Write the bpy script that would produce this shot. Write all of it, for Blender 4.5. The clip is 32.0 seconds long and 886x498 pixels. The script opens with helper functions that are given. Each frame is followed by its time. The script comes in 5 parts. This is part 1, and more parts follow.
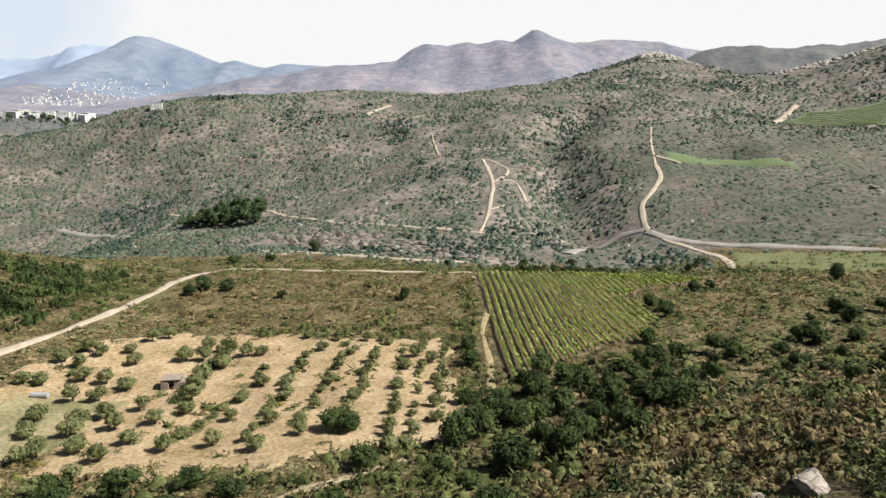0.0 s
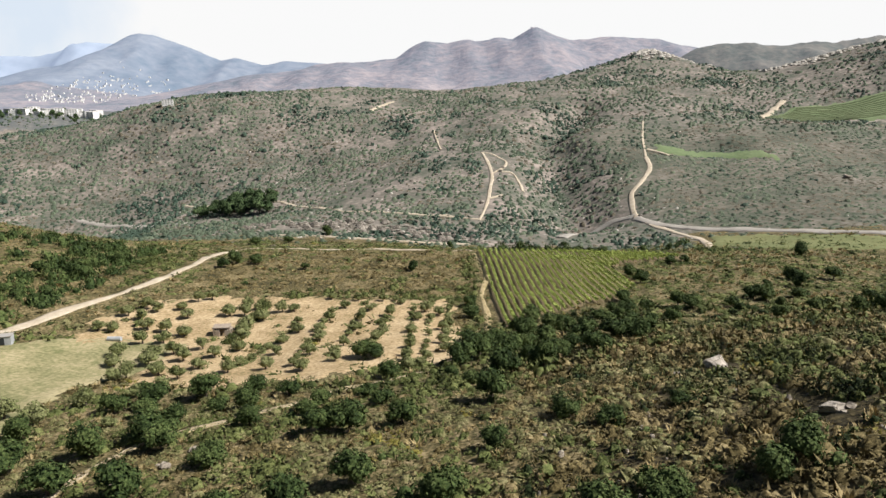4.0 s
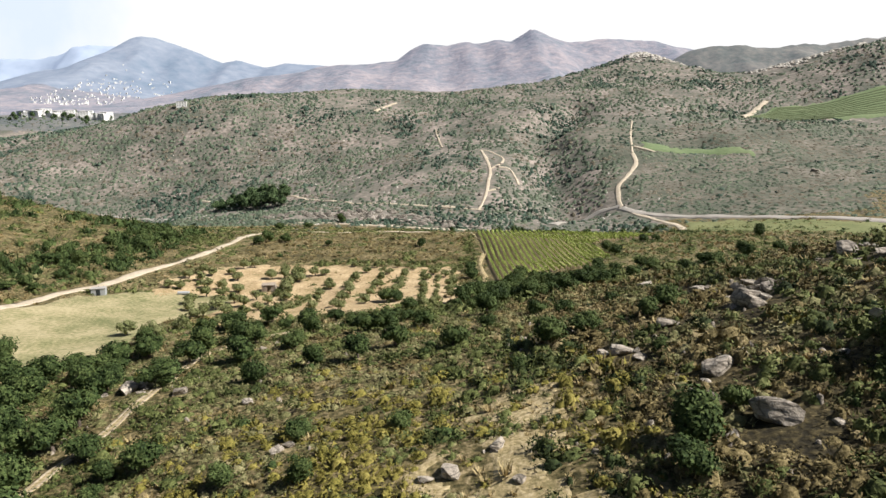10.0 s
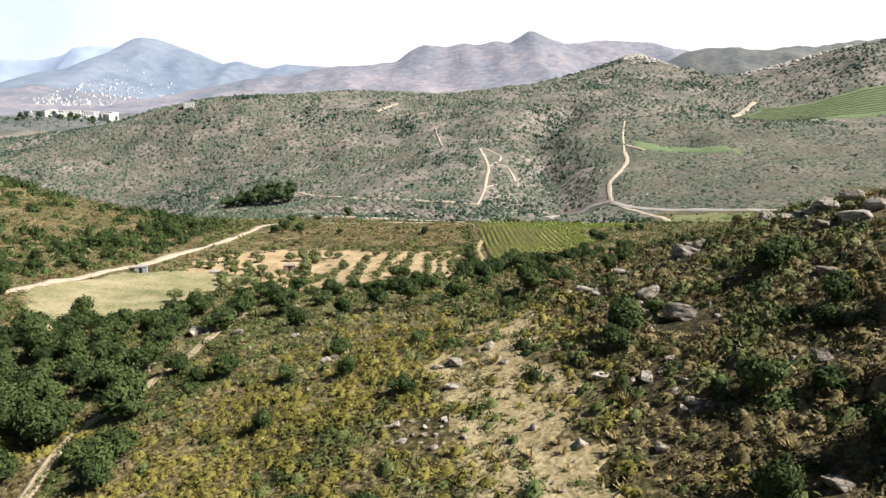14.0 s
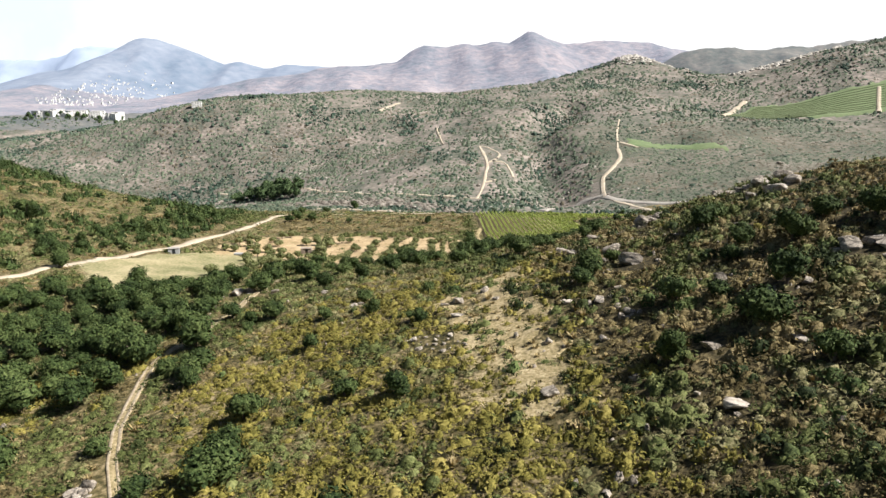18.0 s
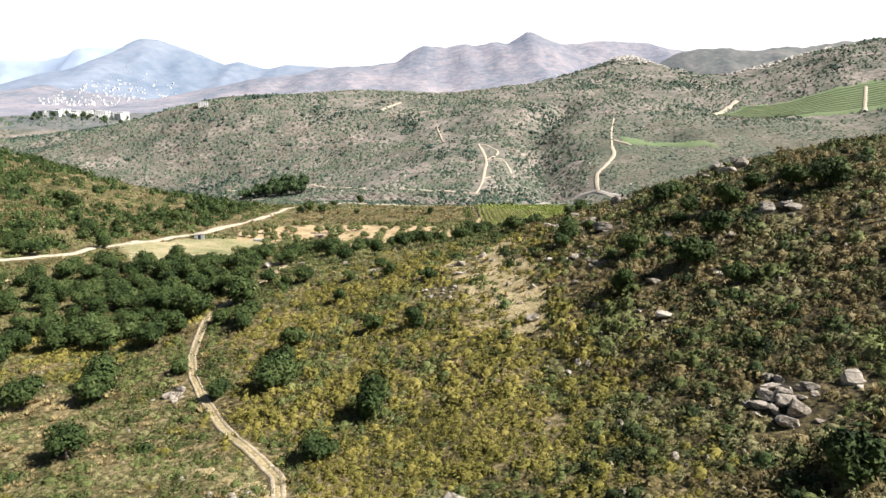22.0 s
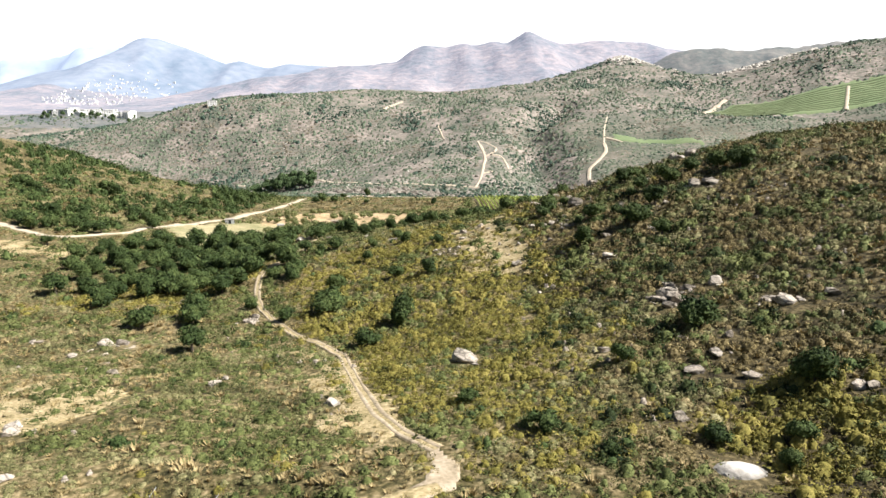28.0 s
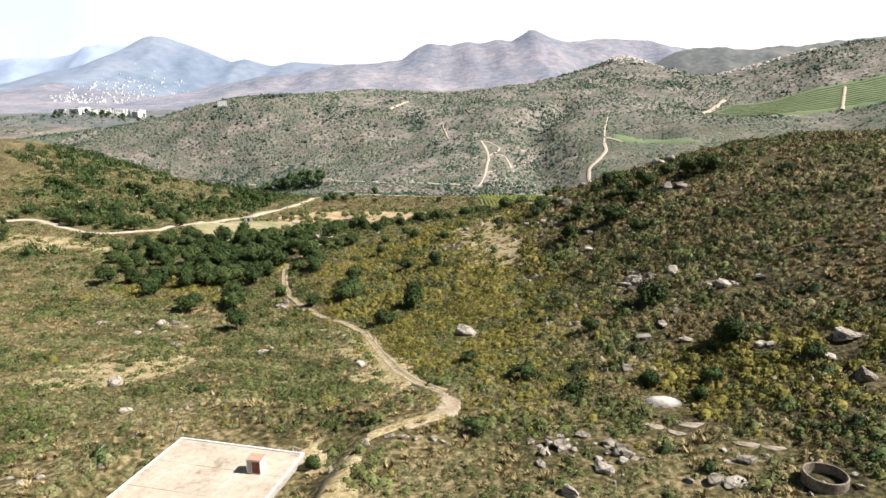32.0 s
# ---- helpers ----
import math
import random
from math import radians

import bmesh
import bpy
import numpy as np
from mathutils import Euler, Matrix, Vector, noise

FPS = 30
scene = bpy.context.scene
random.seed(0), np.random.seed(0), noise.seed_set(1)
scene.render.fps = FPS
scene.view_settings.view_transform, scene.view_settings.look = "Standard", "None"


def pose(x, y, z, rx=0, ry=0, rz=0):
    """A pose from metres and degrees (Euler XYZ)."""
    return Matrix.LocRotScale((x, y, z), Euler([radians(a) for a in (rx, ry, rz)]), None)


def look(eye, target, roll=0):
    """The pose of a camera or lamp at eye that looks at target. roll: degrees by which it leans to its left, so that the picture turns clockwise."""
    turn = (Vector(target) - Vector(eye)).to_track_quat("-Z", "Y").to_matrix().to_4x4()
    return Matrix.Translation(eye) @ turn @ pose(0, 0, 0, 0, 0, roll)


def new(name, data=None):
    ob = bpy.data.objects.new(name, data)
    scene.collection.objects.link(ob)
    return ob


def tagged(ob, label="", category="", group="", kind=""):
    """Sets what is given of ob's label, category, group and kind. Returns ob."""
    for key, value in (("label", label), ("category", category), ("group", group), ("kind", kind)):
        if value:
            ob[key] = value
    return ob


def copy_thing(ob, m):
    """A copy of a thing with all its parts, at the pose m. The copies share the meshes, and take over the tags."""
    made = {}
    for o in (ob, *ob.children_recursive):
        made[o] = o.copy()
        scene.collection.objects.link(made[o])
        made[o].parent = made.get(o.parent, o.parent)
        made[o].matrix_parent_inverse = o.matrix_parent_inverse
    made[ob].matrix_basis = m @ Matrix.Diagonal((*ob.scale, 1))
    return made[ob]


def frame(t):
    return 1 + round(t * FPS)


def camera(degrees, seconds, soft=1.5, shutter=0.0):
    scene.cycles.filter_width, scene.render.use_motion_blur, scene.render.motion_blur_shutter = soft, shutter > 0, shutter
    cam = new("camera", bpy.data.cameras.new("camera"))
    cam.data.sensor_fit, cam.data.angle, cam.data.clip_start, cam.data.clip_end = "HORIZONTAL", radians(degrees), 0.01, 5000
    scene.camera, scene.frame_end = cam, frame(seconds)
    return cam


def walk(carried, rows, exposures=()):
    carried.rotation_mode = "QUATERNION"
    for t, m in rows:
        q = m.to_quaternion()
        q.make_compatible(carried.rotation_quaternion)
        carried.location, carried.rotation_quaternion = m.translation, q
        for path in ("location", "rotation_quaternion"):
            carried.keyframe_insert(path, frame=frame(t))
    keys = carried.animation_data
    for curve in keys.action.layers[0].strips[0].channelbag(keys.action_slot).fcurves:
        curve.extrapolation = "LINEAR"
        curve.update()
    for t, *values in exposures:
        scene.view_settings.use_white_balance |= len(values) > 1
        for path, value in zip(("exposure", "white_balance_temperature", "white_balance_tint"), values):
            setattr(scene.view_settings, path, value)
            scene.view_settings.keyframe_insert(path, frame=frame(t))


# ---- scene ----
cam = camera(69.5, 32.0)
PATH = [  # seconds, x, y, z, tilt down, turn, roll
    (0, 0.00, 0.00, 50.00, 12.423, 0.110, 0.188),
    (1, -0.22, -6.03, 49.75, 12.457, 0.115, 0.150),
    (2, -0.56, -12.03, 49.43, 12.501, 0.116, 0.110),
    (3, -0.90, -17.99, 49.10, 12.564, 0.115, 0.103),
    (3.5, -1.04, -20.96, 48.97, 12.613, 0.111, 0.109),
    (5.5, -1.75, -32.71, 48.84, 12.755, 0.100, 0.131),
    (6, -1.88, -35.47, 48.79, 12.729, 0.093, 0.118),
    (7, -2.08, -40.93, 48.64, 12.631, 0.086, 0.073),
    (8, -2.31, -46.46, 48.42, 12.550, 0.085, 0.035),
    (9, -2.55, -52.03, 48.25, 12.504, 0.079, 0.019),
    (10, -2.77, -57.51, 48.14, 12.520, 0.066, -0.003),
    (11, -2.97, -62.96, 48.07, 12.525, 0.038, -0.022),
    (12, -3.25, -68.37, 48.01, 12.502, -0.000, 0.004),
    (13, -3.49, -73.82, 47.90, 12.479, -0.026, 0.031),
    (14, -3.73, -79.24, 47.79, 12.446, -0.042, 0.036),
    (14.5, -3.88, -81.92, 47.74, 12.433, -0.049, 0.028),
    (16.5, -4.32, -92.59, 47.40, 12.454, -0.038, 0.007),
    (17, -4.37, -95.10, 47.27, 12.462, -0.042, 0.000),
    (18, -4.52, -100.05, 47.03, 12.452, -0.038, -0.016),
    (19, -4.75, -104.93, 46.79, 12.439, -0.039, -0.035),
    (20, -5.01, -109.82, 46.59, 12.438, -0.051, -0.042),
    (21, -5.29, -114.74, 46.41, 12.438, -0.071, -0.040),
    (22, -5.57, -119.61, 46.24, 12.435, -0.094, -0.045),
    (23, -5.88, -124.36, 46.09, 12.461, -0.111, -0.062),
    (24, -6.13, -129.24, 45.93, 12.484, -0.128, -0.066),
    (25, -6.40, -134.11, 45.82, 12.500, -0.141, -0.046),
    (25.5, -6.54, -136.53, 45.81, 12.520, -0.146, -0.037),
    (27.5, -6.90, -146.04, 46.19, 12.540, -0.160, -0.026),
    (28, -7.00, -148.17, 46.42, 12.540, -0.147, -0.050),
    (29, -7.11, -152.34, 47.01, 12.574, -0.088, -0.094),
    (30, -7.14, -156.47, 47.81, 12.643, 0.019, -0.112),
    (31, -7.13, -160.58, 48.70, 12.718, 0.142, -0.121),
    (31.5, -7.12, -162.63, 49.17, 12.748, 0.201, -0.121),
    (32, -7.13, -164.66, 49.64, 12.781, 0.261, -0.118),
]
walk(cam, [(t, pose(x, y, z, 90 - tilt, 0, turn) @ pose(0, 0, 0, 0, 0, roll)) for t, x, y, z, tilt, turn, roll in PATH],
     exposures=((0, 0.47), (6, 0.52), (13, 0.74), (19, 0.88), (25, 1.08), (28, 1.15), (31, 1.22), (32, 0.86)))

# ---- light: a warm sun from the right and a bright hazy sky ----
SUN_ELEVATION, SUN_AZIMUTH = 47.0, 97.0   # degrees; azimuth clockwise from +y
world = bpy.data.worlds.new("sky")
scene.world = world
world.use_nodes = True
wn = world.node_tree.nodes
sky = wn.new("ShaderNodeTexSky")
sky.sky_type = "NISHITA"
sky.sun_disc = False
sky.sun_elevation = radians(SUN_ELEVATION)
sky.sun_rotation = radians(SUN_AZIMUTH)
sky.air_density, sky.dust_density, sky.altitude = 1.0, 1.0, 100
wn["Background"].inputs[1].default_value = 0.03
world.node_tree.links.new(sky.outputs[0], wn["Background"].inputs[0])
sun_data = bpy.data.lights.new("sun", "SUN")
sun_data.energy, sun_data.angle, sun_data.color = 5.0, radians(0.53), (1.0, 0.965, 0.925)
sun = new("sun", sun_data)
az, el = radians(SUN_AZIMUTH), radians(SUN_ELEVATION)
sun.matrix_world = look((300 * math.sin(az), 300 * math.cos(az), 300 * math.tan(el)), (0, 0, 0))

# ---- materials ----
def material(name, rough=0.9, metal=0.0):
    m = bpy.data.materials.new(name)
    m.use_nodes = True
    b = m.node_tree.nodes["Principled BSDF"]
    b.inputs["Roughness"].default_value = rough
    b.inputs["Metallic"].default_value = metal
    b.inputs["Specular IOR Level"].default_value = 0.25
    return m, m.node_tree.nodes, m.node_tree.links, b


def noise_mix(name, colours, scale, rough=0.9, fine=0.0, bump=0.0, random_object=0.0, spec=0.25, detail=5.0, island=False, span=0.4, share=0.45):
    """A material whose colour runs through the given colours by noise in world metres."""
    m, n, l, b = material(name, rough)
    b.inputs["Specular IOR Level"].default_value = spec
    geo = n.new("ShaderNodeNewGeometry")
    tex = n.new("ShaderNodeTexNoise")
    tex.inputs["Scale"].default_value = scale
    tex.inputs["Detail"].default_value = detail
    tex.inputs["Roughness"].default_value = 0.62
    l.new(geo.outputs["Position"], tex.inputs["Vector"])
    value = tex.outputs[0]
    if fine:
        t2 = n.new("ShaderNodeTexNoise")
        t2.inputs["Scale"].default_value = fine
        t2.inputs["Detail"].default_value = 4
        l.new(geo.outputs["Position"], t2.inputs["Vector"])
        mx = n.new("ShaderNodeMix")
        mx.inputs[0].default_value = share
        l.new(value, mx.inputs[2]); l.new(t2.outputs[0], mx.inputs[3])
        value = mx.outputs[0]
    if random_object or island:
        src = geo.outputs["Random Per Island"] if island else n.new("ShaderNodeObjectInfo").outputs["Random"]
        mx = n.new("ShaderNodeMix")
        mx.inputs[0].default_value = random_object or 0.5
        l.new(value, mx.inputs[2]); l.new(src, mx.inputs[3])
        value = mx.outputs[0]
    ramp = n.new("ShaderNodeValToRGB")
    k = len(colours)
    while len(ramp.color_ramp.elements) < k:
        ramp.color_ramp.elements.new(0.5)
    for i, c in enumerate(colours):
        ramp.color_ramp.elements[i].position = 0.5 - span / 2 + span * i / (k - 1)
        ramp.color_ramp.elements[i].color = (*c, 1)
    l.new(value, ramp.inputs[0])
    l.new(ramp.outputs[0], b.inputs["Base Color"])
    if bump:
        bp = n.new("ShaderNodeBump")
        bp.inputs["Strength"].default_value = 0.8
        bp.inputs["Distance"].default_value = bump
        l.new(value, bp.inputs["Height"]); l.new(bp.outputs[0], b.inputs["Normal"])
    return m


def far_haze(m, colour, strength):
    """Paints air haze onto a far range of hills, as a faint glow of its own."""
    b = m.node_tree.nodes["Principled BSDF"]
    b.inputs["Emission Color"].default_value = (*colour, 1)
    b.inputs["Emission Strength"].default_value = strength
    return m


SCRUB = noise_mix("scrub_ground", [(0.03, 0.027, 0.009), (0.064, 0.055, 0.02), (0.112, 0.09, 0.038), (0.185, 0.145, 0.07), (0.3, 0.235, 0.13)], 0.11, fine=1.7, bump=0.45, span=0.22, share=0.6)
EARTH = noise_mix("pale_tilled_earth", [(0.2, 0.165, 0.075), (0.34, 0.245, 0.13), (0.46, 0.345, 0.2), (0.57, 0.445, 0.28)], 0.12, fine=1.6, bump=0.15, span=0.28, share=0.55)
STRAW = noise_mix("mown_straw_field", [(0.15, 0.155, 0.065), (0.23, 0.215, 0.105), (0.31, 0.27, 0.145), (0.4, 0.34, 0.2)], 0.1, fine=1.4, bump=0.08, span=0.22)
MEADOW = noise_mix("green_meadow", [(0.115, 0.138, 0.055), (0.165, 0.178, 0.074), (0.23, 0.222, 0.1)], 0.05, fine=0.7, bump=0.1)
CROP = noise_mix("green_crop_field", [(0.11, 0.158, 0.07), (0.155, 0.203, 0.095), (0.215, 0.25, 0.13)], 0.03, fine=0.5)
ASPHALT = noise_mix("worn_asphalt", [(0.27, 0.245, 0.21), (0.34, 0.31, 0.27), (0.4, 0.37, 0.32)], 0.2, fine=3.0, rough=0.85)
DRYGRASS = noise_mix("dry_grass_ground", [(0.19, 0.155, 0.07), (0.29, 0.23, 0.115), (0.39, 0.31, 0.17), (0.5, 0.405, 0.245)], 0.4, fine=2.6, bump=0.25, span=0.24, share=0.6)
ROCK = noise_mix("grey_granite", [(0.125, 0.105, 0.08), (0.27, 0.23, 0.182), (0.4, 0.35, 0.288), (0.54, 0.48, 0.405)], 1.6, fine=7.0, bump=0.25, random_object=0.2)
PALEROCK = noise_mix("pale_bare_rock", [(0.24, 0.195, 0.14), (0.37, 0.31, 0.235), (0.5, 0.44, 0.36)], 0.9, fine=5.0, bump=0.06, span=0.3)
# far slopes: air haze is mixed into the base colours, greyer and bluer
HILL = noise_mix("hazy_scrub_hill", [(0.082, 0.094, 0.068), (0.138, 0.136, 0.107), (0.212, 0.183, 0.152), (0.345, 0.292, 0.25)], 0.035, fine=0.3, bump=0.8, span=0.25)
MOOR = noise_mix("hazy_olive_heath", [(0.068, 0.081, 0.056), (0.105, 0.109, 0.080), (0.146, 0.136, 0.104), (0.211, 0.188, 0.153)], 0.03, fine=0.25, bump=0.8, span=0.24)
# darker scrub ground: the shade between the hill's bushes, put into the colour
SHADEGROUND = noise_mix("shaded_scrub_ground", [(0.021, 0.017, 0.008), (0.047, 0.037, 0.016), (0.088, 0.069, 0.03), (0.165, 0.128, 0.062)], 0.14, fine=1.9, bump=0.4, span=0.22, share=0.6)
# far ranges: bluish base colours and an added glow stand in for air haze
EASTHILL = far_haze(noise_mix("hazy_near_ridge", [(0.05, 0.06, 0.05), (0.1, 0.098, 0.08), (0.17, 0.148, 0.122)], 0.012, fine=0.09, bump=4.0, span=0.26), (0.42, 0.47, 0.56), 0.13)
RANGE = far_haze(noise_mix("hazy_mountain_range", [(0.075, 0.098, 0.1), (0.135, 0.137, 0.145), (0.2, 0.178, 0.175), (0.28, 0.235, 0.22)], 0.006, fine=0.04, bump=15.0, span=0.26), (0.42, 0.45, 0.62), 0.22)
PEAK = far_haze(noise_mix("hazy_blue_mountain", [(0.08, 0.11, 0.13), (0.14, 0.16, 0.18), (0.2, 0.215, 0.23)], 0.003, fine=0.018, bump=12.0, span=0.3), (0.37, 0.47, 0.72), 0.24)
PALE = far_haze(noise_mix("hazy_pale_mountain", [(0.16, 0.19, 0.23), (0.24, 0.27, 0.31)], 0.004, fine=0.02), (0.5, 0.62, 0.88), 0.32)
WHITEROCK = noise_mix("weathered_white_granite", [(0.36, 0.32, 0.265), (0.52, 0.48, 0.42), (0.66, 0.62, 0.56)], 0.5, fine=2.5, bump=0.2)
SAND = noise_mix("trodden_sand", [(0.24, 0.19, 0.12), (0.35, 0.285, 0.195), (0.46, 0.385, 0.285)], 0.5, fine=2.8, bump=0.1, span=0.26)
TILLED = noise_mix("brown_tilled_earth", [(0.125, 0.095, 0.05), (0.19, 0.145, 0.08), (0.28, 0.215, 0.125)], 0.2, fine=2.0, bump=0.1)
TRACK = noise_mix("dusty_track", [(0.33, 0.27, 0.19), (0.47, 0.395, 0.295), (0.6, 0.525, 0.415)], 0.35, fine=2.5, bump=0.08)

# ---- the lie of the land ----
NEAR = [
    [25.8, 24.7, 24.0, 23.9, 25.5, 28.8, 30.4, 30.7, 31.1, 32.3],
    [24.9, 23.3, 22.1, 21.5, 22.8, 26.1, 25.9, 29.3, 32.9, 35.4],
    [23.9, 21.8, 19.9, 19.7, 22.2, 24.4, 20.2, 28.2, 34.2, 36.9],
    [22.6, 19.9, 17.2, 17.2, 20.4, 19.0, 21.7, 35.2, 38.3, 38.1],
    [20.8, 17.5, 13.9, 11.6, 10.5, 9.7, 23.0, 41.7, 43.2, 39.0],
    [19.1, 15.8, 11.5, 8.0, 7.6, 16.2, 26.2, 44.3, 45.8, 37.0],
    [18.5, 15.7, 12.5, 10.0, 9.6, 15.4, 21.2, 38.2, 38.4, 26.7],
    [21.3, 18.0, 15.2, 6.9, 3.4, 7.5, 10.0, 20.4, 21.8, 11.3],
    [29.5, 20.5, 15.5, 2.0, -3.5, 1.4, 2.0, 7.1, 8.6, 2.0],
    [37.7, 20.3, 11.2, 2.6, -1.4, -0.5, -2.7, -0.0, 2.1, -1.6],
    [34.6, 19.4, 8.6, 1.7, -0.9, 0.3, -0.2, -1.6, -1.2, -3.7],
    [13.9, 5.0, -1.2, -5.0, -5.8, -3.8, -3.6, -4.7, -3.6, -3.1],
    [-9.4, -12.6, -13.5, -13.0, -11.7, -11.0, -11.4, -10.1, -6.5, -2.4],
]
FAR = [
    [12, 16, 14, 10, 11, 3, -13, -2, -4, -2, 11],
    [-8, -8, -16, -27, -17, -13, -25, 8, 11, 19, 35],
    [-20, -29, -46, -61, -40, 3, 8, 21, 20, 40, 60],
    [-9, -21, -40, -36, -10, 20, 41, 40, 33, 74, 96],
    [-1, 12, 28, 69, 54, 38, 62, 55, 70, 131, 136],
    [-15, 7, 36, 66, 76, 73, 74, 56, 51, 82, 120],
    [-6, -12, -8, 21, 49, 57, 52, 60, 56, 53, 83],
    [23, -1, -14, 0, 23, 35, 37, 46, 58, 60, 55],
]


def bump3(u):
    a = np.abs(u)
    return np.where(a < 1, 2 / 3 - a * a + a ** 3 / 2, np.where(a < 2, (2 - a) ** 3 / 6, 0))


def lattice(x, y, x0, y0, step, grid):
    """A smooth relief over a coarse lattice of heights."""
    g = np.pad(np.array(grid), 1, mode="edge")
    ny, nx = len(grid), len(grid[0])
    u = np.clip((x - x0) / step, 0, nx - 1.001)
    v = np.clip((y - y0) / step, 0, ny - 1.001)
    i, j = np.floor(u).astype(int), np.floor(v).astype(int)
    z = np.zeros_like(u)
    for a in range(-1, 3):
        for b in range(-1, 3):
            z += g[np.clip(j + b + 1, 0, ny + 1), np.clip(i + a + 1, 0, nx + 1)] * bump3(u - i - a) * bump3(v - j - b)
    return z


def smooth(a, b, v):
    t = np.clip((v - a) / (b - a), 0, 1)
    return t * t * (3 - 2 * t)


def rough(x, y, seed=0):
    """Value noise, -1 to 1."""
    xi, yi = np.floor(x), np.floor(y)
    fx, fy = x - xi, y - yi
    fx, fy = fx * fx * (3 - 2 * fx), fy * fy * (3 - 2 * fy)

    def hsh(a, b):
        s = np.sin(a * 127.1 + b * 311.7 + seed * 74.7) * 43758.5453
        return 2 * (s - np.floor(s)) - 1
    a = hsh(xi, yi) * (1 - fx) + hsh(xi + 1, yi) * fx
    b = hsh(xi, yi + 1) * (1 - fx) + hsh(xi + 1, yi + 1) * fx
    return a * (1 - fy) + b * fy


def octaves(x, y, size, n=4, seed=0):
    z, amp = 0, 1.0
    for k in range(n):
        z = z + amp * rough(x / size + 17 * k, y / size - 9 * k, seed + k)
        size, amp = size / 2.1, amp * 0.5
    return z


def ridge(x, y, crest, y_crest, front, back, seed):
    """A mountain ridge: crest gives (x, height) along it."""
    cx, cz = zip(*crest)
    top = np.interp(x, cx, cz)
    wander = octaves(x, y * 0.4, front * 0.5, 4, seed)
    d = (y - y_crest) / np.where(y < y_crest, front, back)
    prof = np.exp(-np.abs(d) ** 1.25 * 1.6)
    spur = 1 + 0.3 * wander * np.clip(np.abs(d) * 3, 0, 1)
    return top * prof * spur + 3.5 * octaves(x, y, front * 0.08, 3, seed + 5) * np.clip(top / 150, 0, 1)


def cone(x, y, cx, cy, h, rx, ry, sharp=1.4):
    return h * np.exp(-(((x - cx) / rx) ** 2 + ((y - cy) / ry) ** 2) ** (sharp / 2))


RANGE_CREST = [(-1855, -58), (-1520, -36), (-1265, 0), (-1110, 61), (-840, 112), (-695, 136), (-550, 149), (-385, 175), (-280, 183), (-180, 197), (-125, 233), (-70, 260), (5, 249), (85, 262), (125, 255), (180, 270), (210, 269), (240, 261), (310, 298), (370, 281), (450, 260), (595, 275), (775, 262), (920, 232), (1110, 193), (1360, 139)]
PEAK_CREST = [(-3680, -8), (-2990, 60), (-2635, 159), (-2465, 208), (-2290, 254), (-2030, 322), (-1925, 379), (-1840, 424), (-1790, 437), (-1705, 427), (-1610, 399), (-1450, 340), (-1320, 286), (-1235, 302), (-1075, 258), (-955, 284), (-755, 275), (-490, 250), (45, 168), (715, 105)]
PALE_CREST = [(-4235, 272), (-3440, 338), (-3050, 365), (-2815, 377), (-2615, 414), (-2460, 441), (-2265, 452), (-1885, 409), (-1505, 299), (-1120, 187)]
EAST_CREST = [(-510, -41), (220, -8), (325, 53), (400, 98), (440, 122), (470, 135), (520, 141), (620, 140), (670, 143), (720, 146), (790, 155), (920, 168), (1120, 183)]


GULLY = [(72, 318), (68, 380), (78, 430), (74, 470), (100, 520), (130, 590)]


def gully_way(x, y):
    """How far off the gully's line a plan point lies."""
    d = np.full(np.shape(x), 1e4)
    for (x1, y1), (x2, y2) in zip(GULLY[:-1], GULLY[1:]):
        t = np.clip(((x - x1) * (x2 - x1) + (y - y1) * (y2 - y1)) / ((x2 - x1) ** 2 + (y2 - y1) ** 2), 0, 1)
        d = np.minimum(d, np.hypot(x - x1 - t * (x2 - x1), y - y1 - t * (y2 - y1)))
    return d


def land(x, y):
    x, y = np.asarray(x, float), np.asarray(y, float)
    near = lattice(x, y, -220, -220, 40, NEAR)
    far = lattice(x, y, -640, 160, 120, FAR)
    k = smooth(195, 265, y)
    z = near * (1 - k) + far * k
    # the far plain behind the first hills
    z = z - 14 * np.exp(-(gully_way(x, y) / 22) ** 2)
    out = smooth(900, 1350, y)
    z = z * (1 - out) + 25 * out
    mid = smooth(240, 420, y)
    z = z + mid * 4.0 * octaves(x, y, 90, 4, 3) * (1 - out) + 0.35 * octaves(x, y, 9, 3, 11)
    z = z + cone(x, y, 257, 826, 58, 130, 120)
    z = z + cone(x, y, -700, 1080, 17, 190, 90)
    u, v = (x + 26) * 0.975 - (y + 118) * 0.222, (x + 26) * 0.222 + (y + 118) * 0.975
    dig = smooth(11, 7.5, np.abs(u)) * smooth(13, 9.5, np.abs(v))
    z = z * (1 - dig) + np.minimum(z, 19.1) * dig
    floor = 20 - 140 * (1 - smooth(800, 1050, y))
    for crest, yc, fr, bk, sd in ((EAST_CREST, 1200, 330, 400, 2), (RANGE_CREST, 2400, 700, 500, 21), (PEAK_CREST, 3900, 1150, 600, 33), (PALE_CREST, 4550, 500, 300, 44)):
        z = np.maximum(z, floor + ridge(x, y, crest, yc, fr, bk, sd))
    return z


def ground_height(x, y):
    return float(land(np.array([x]), np.array([y]))[0])


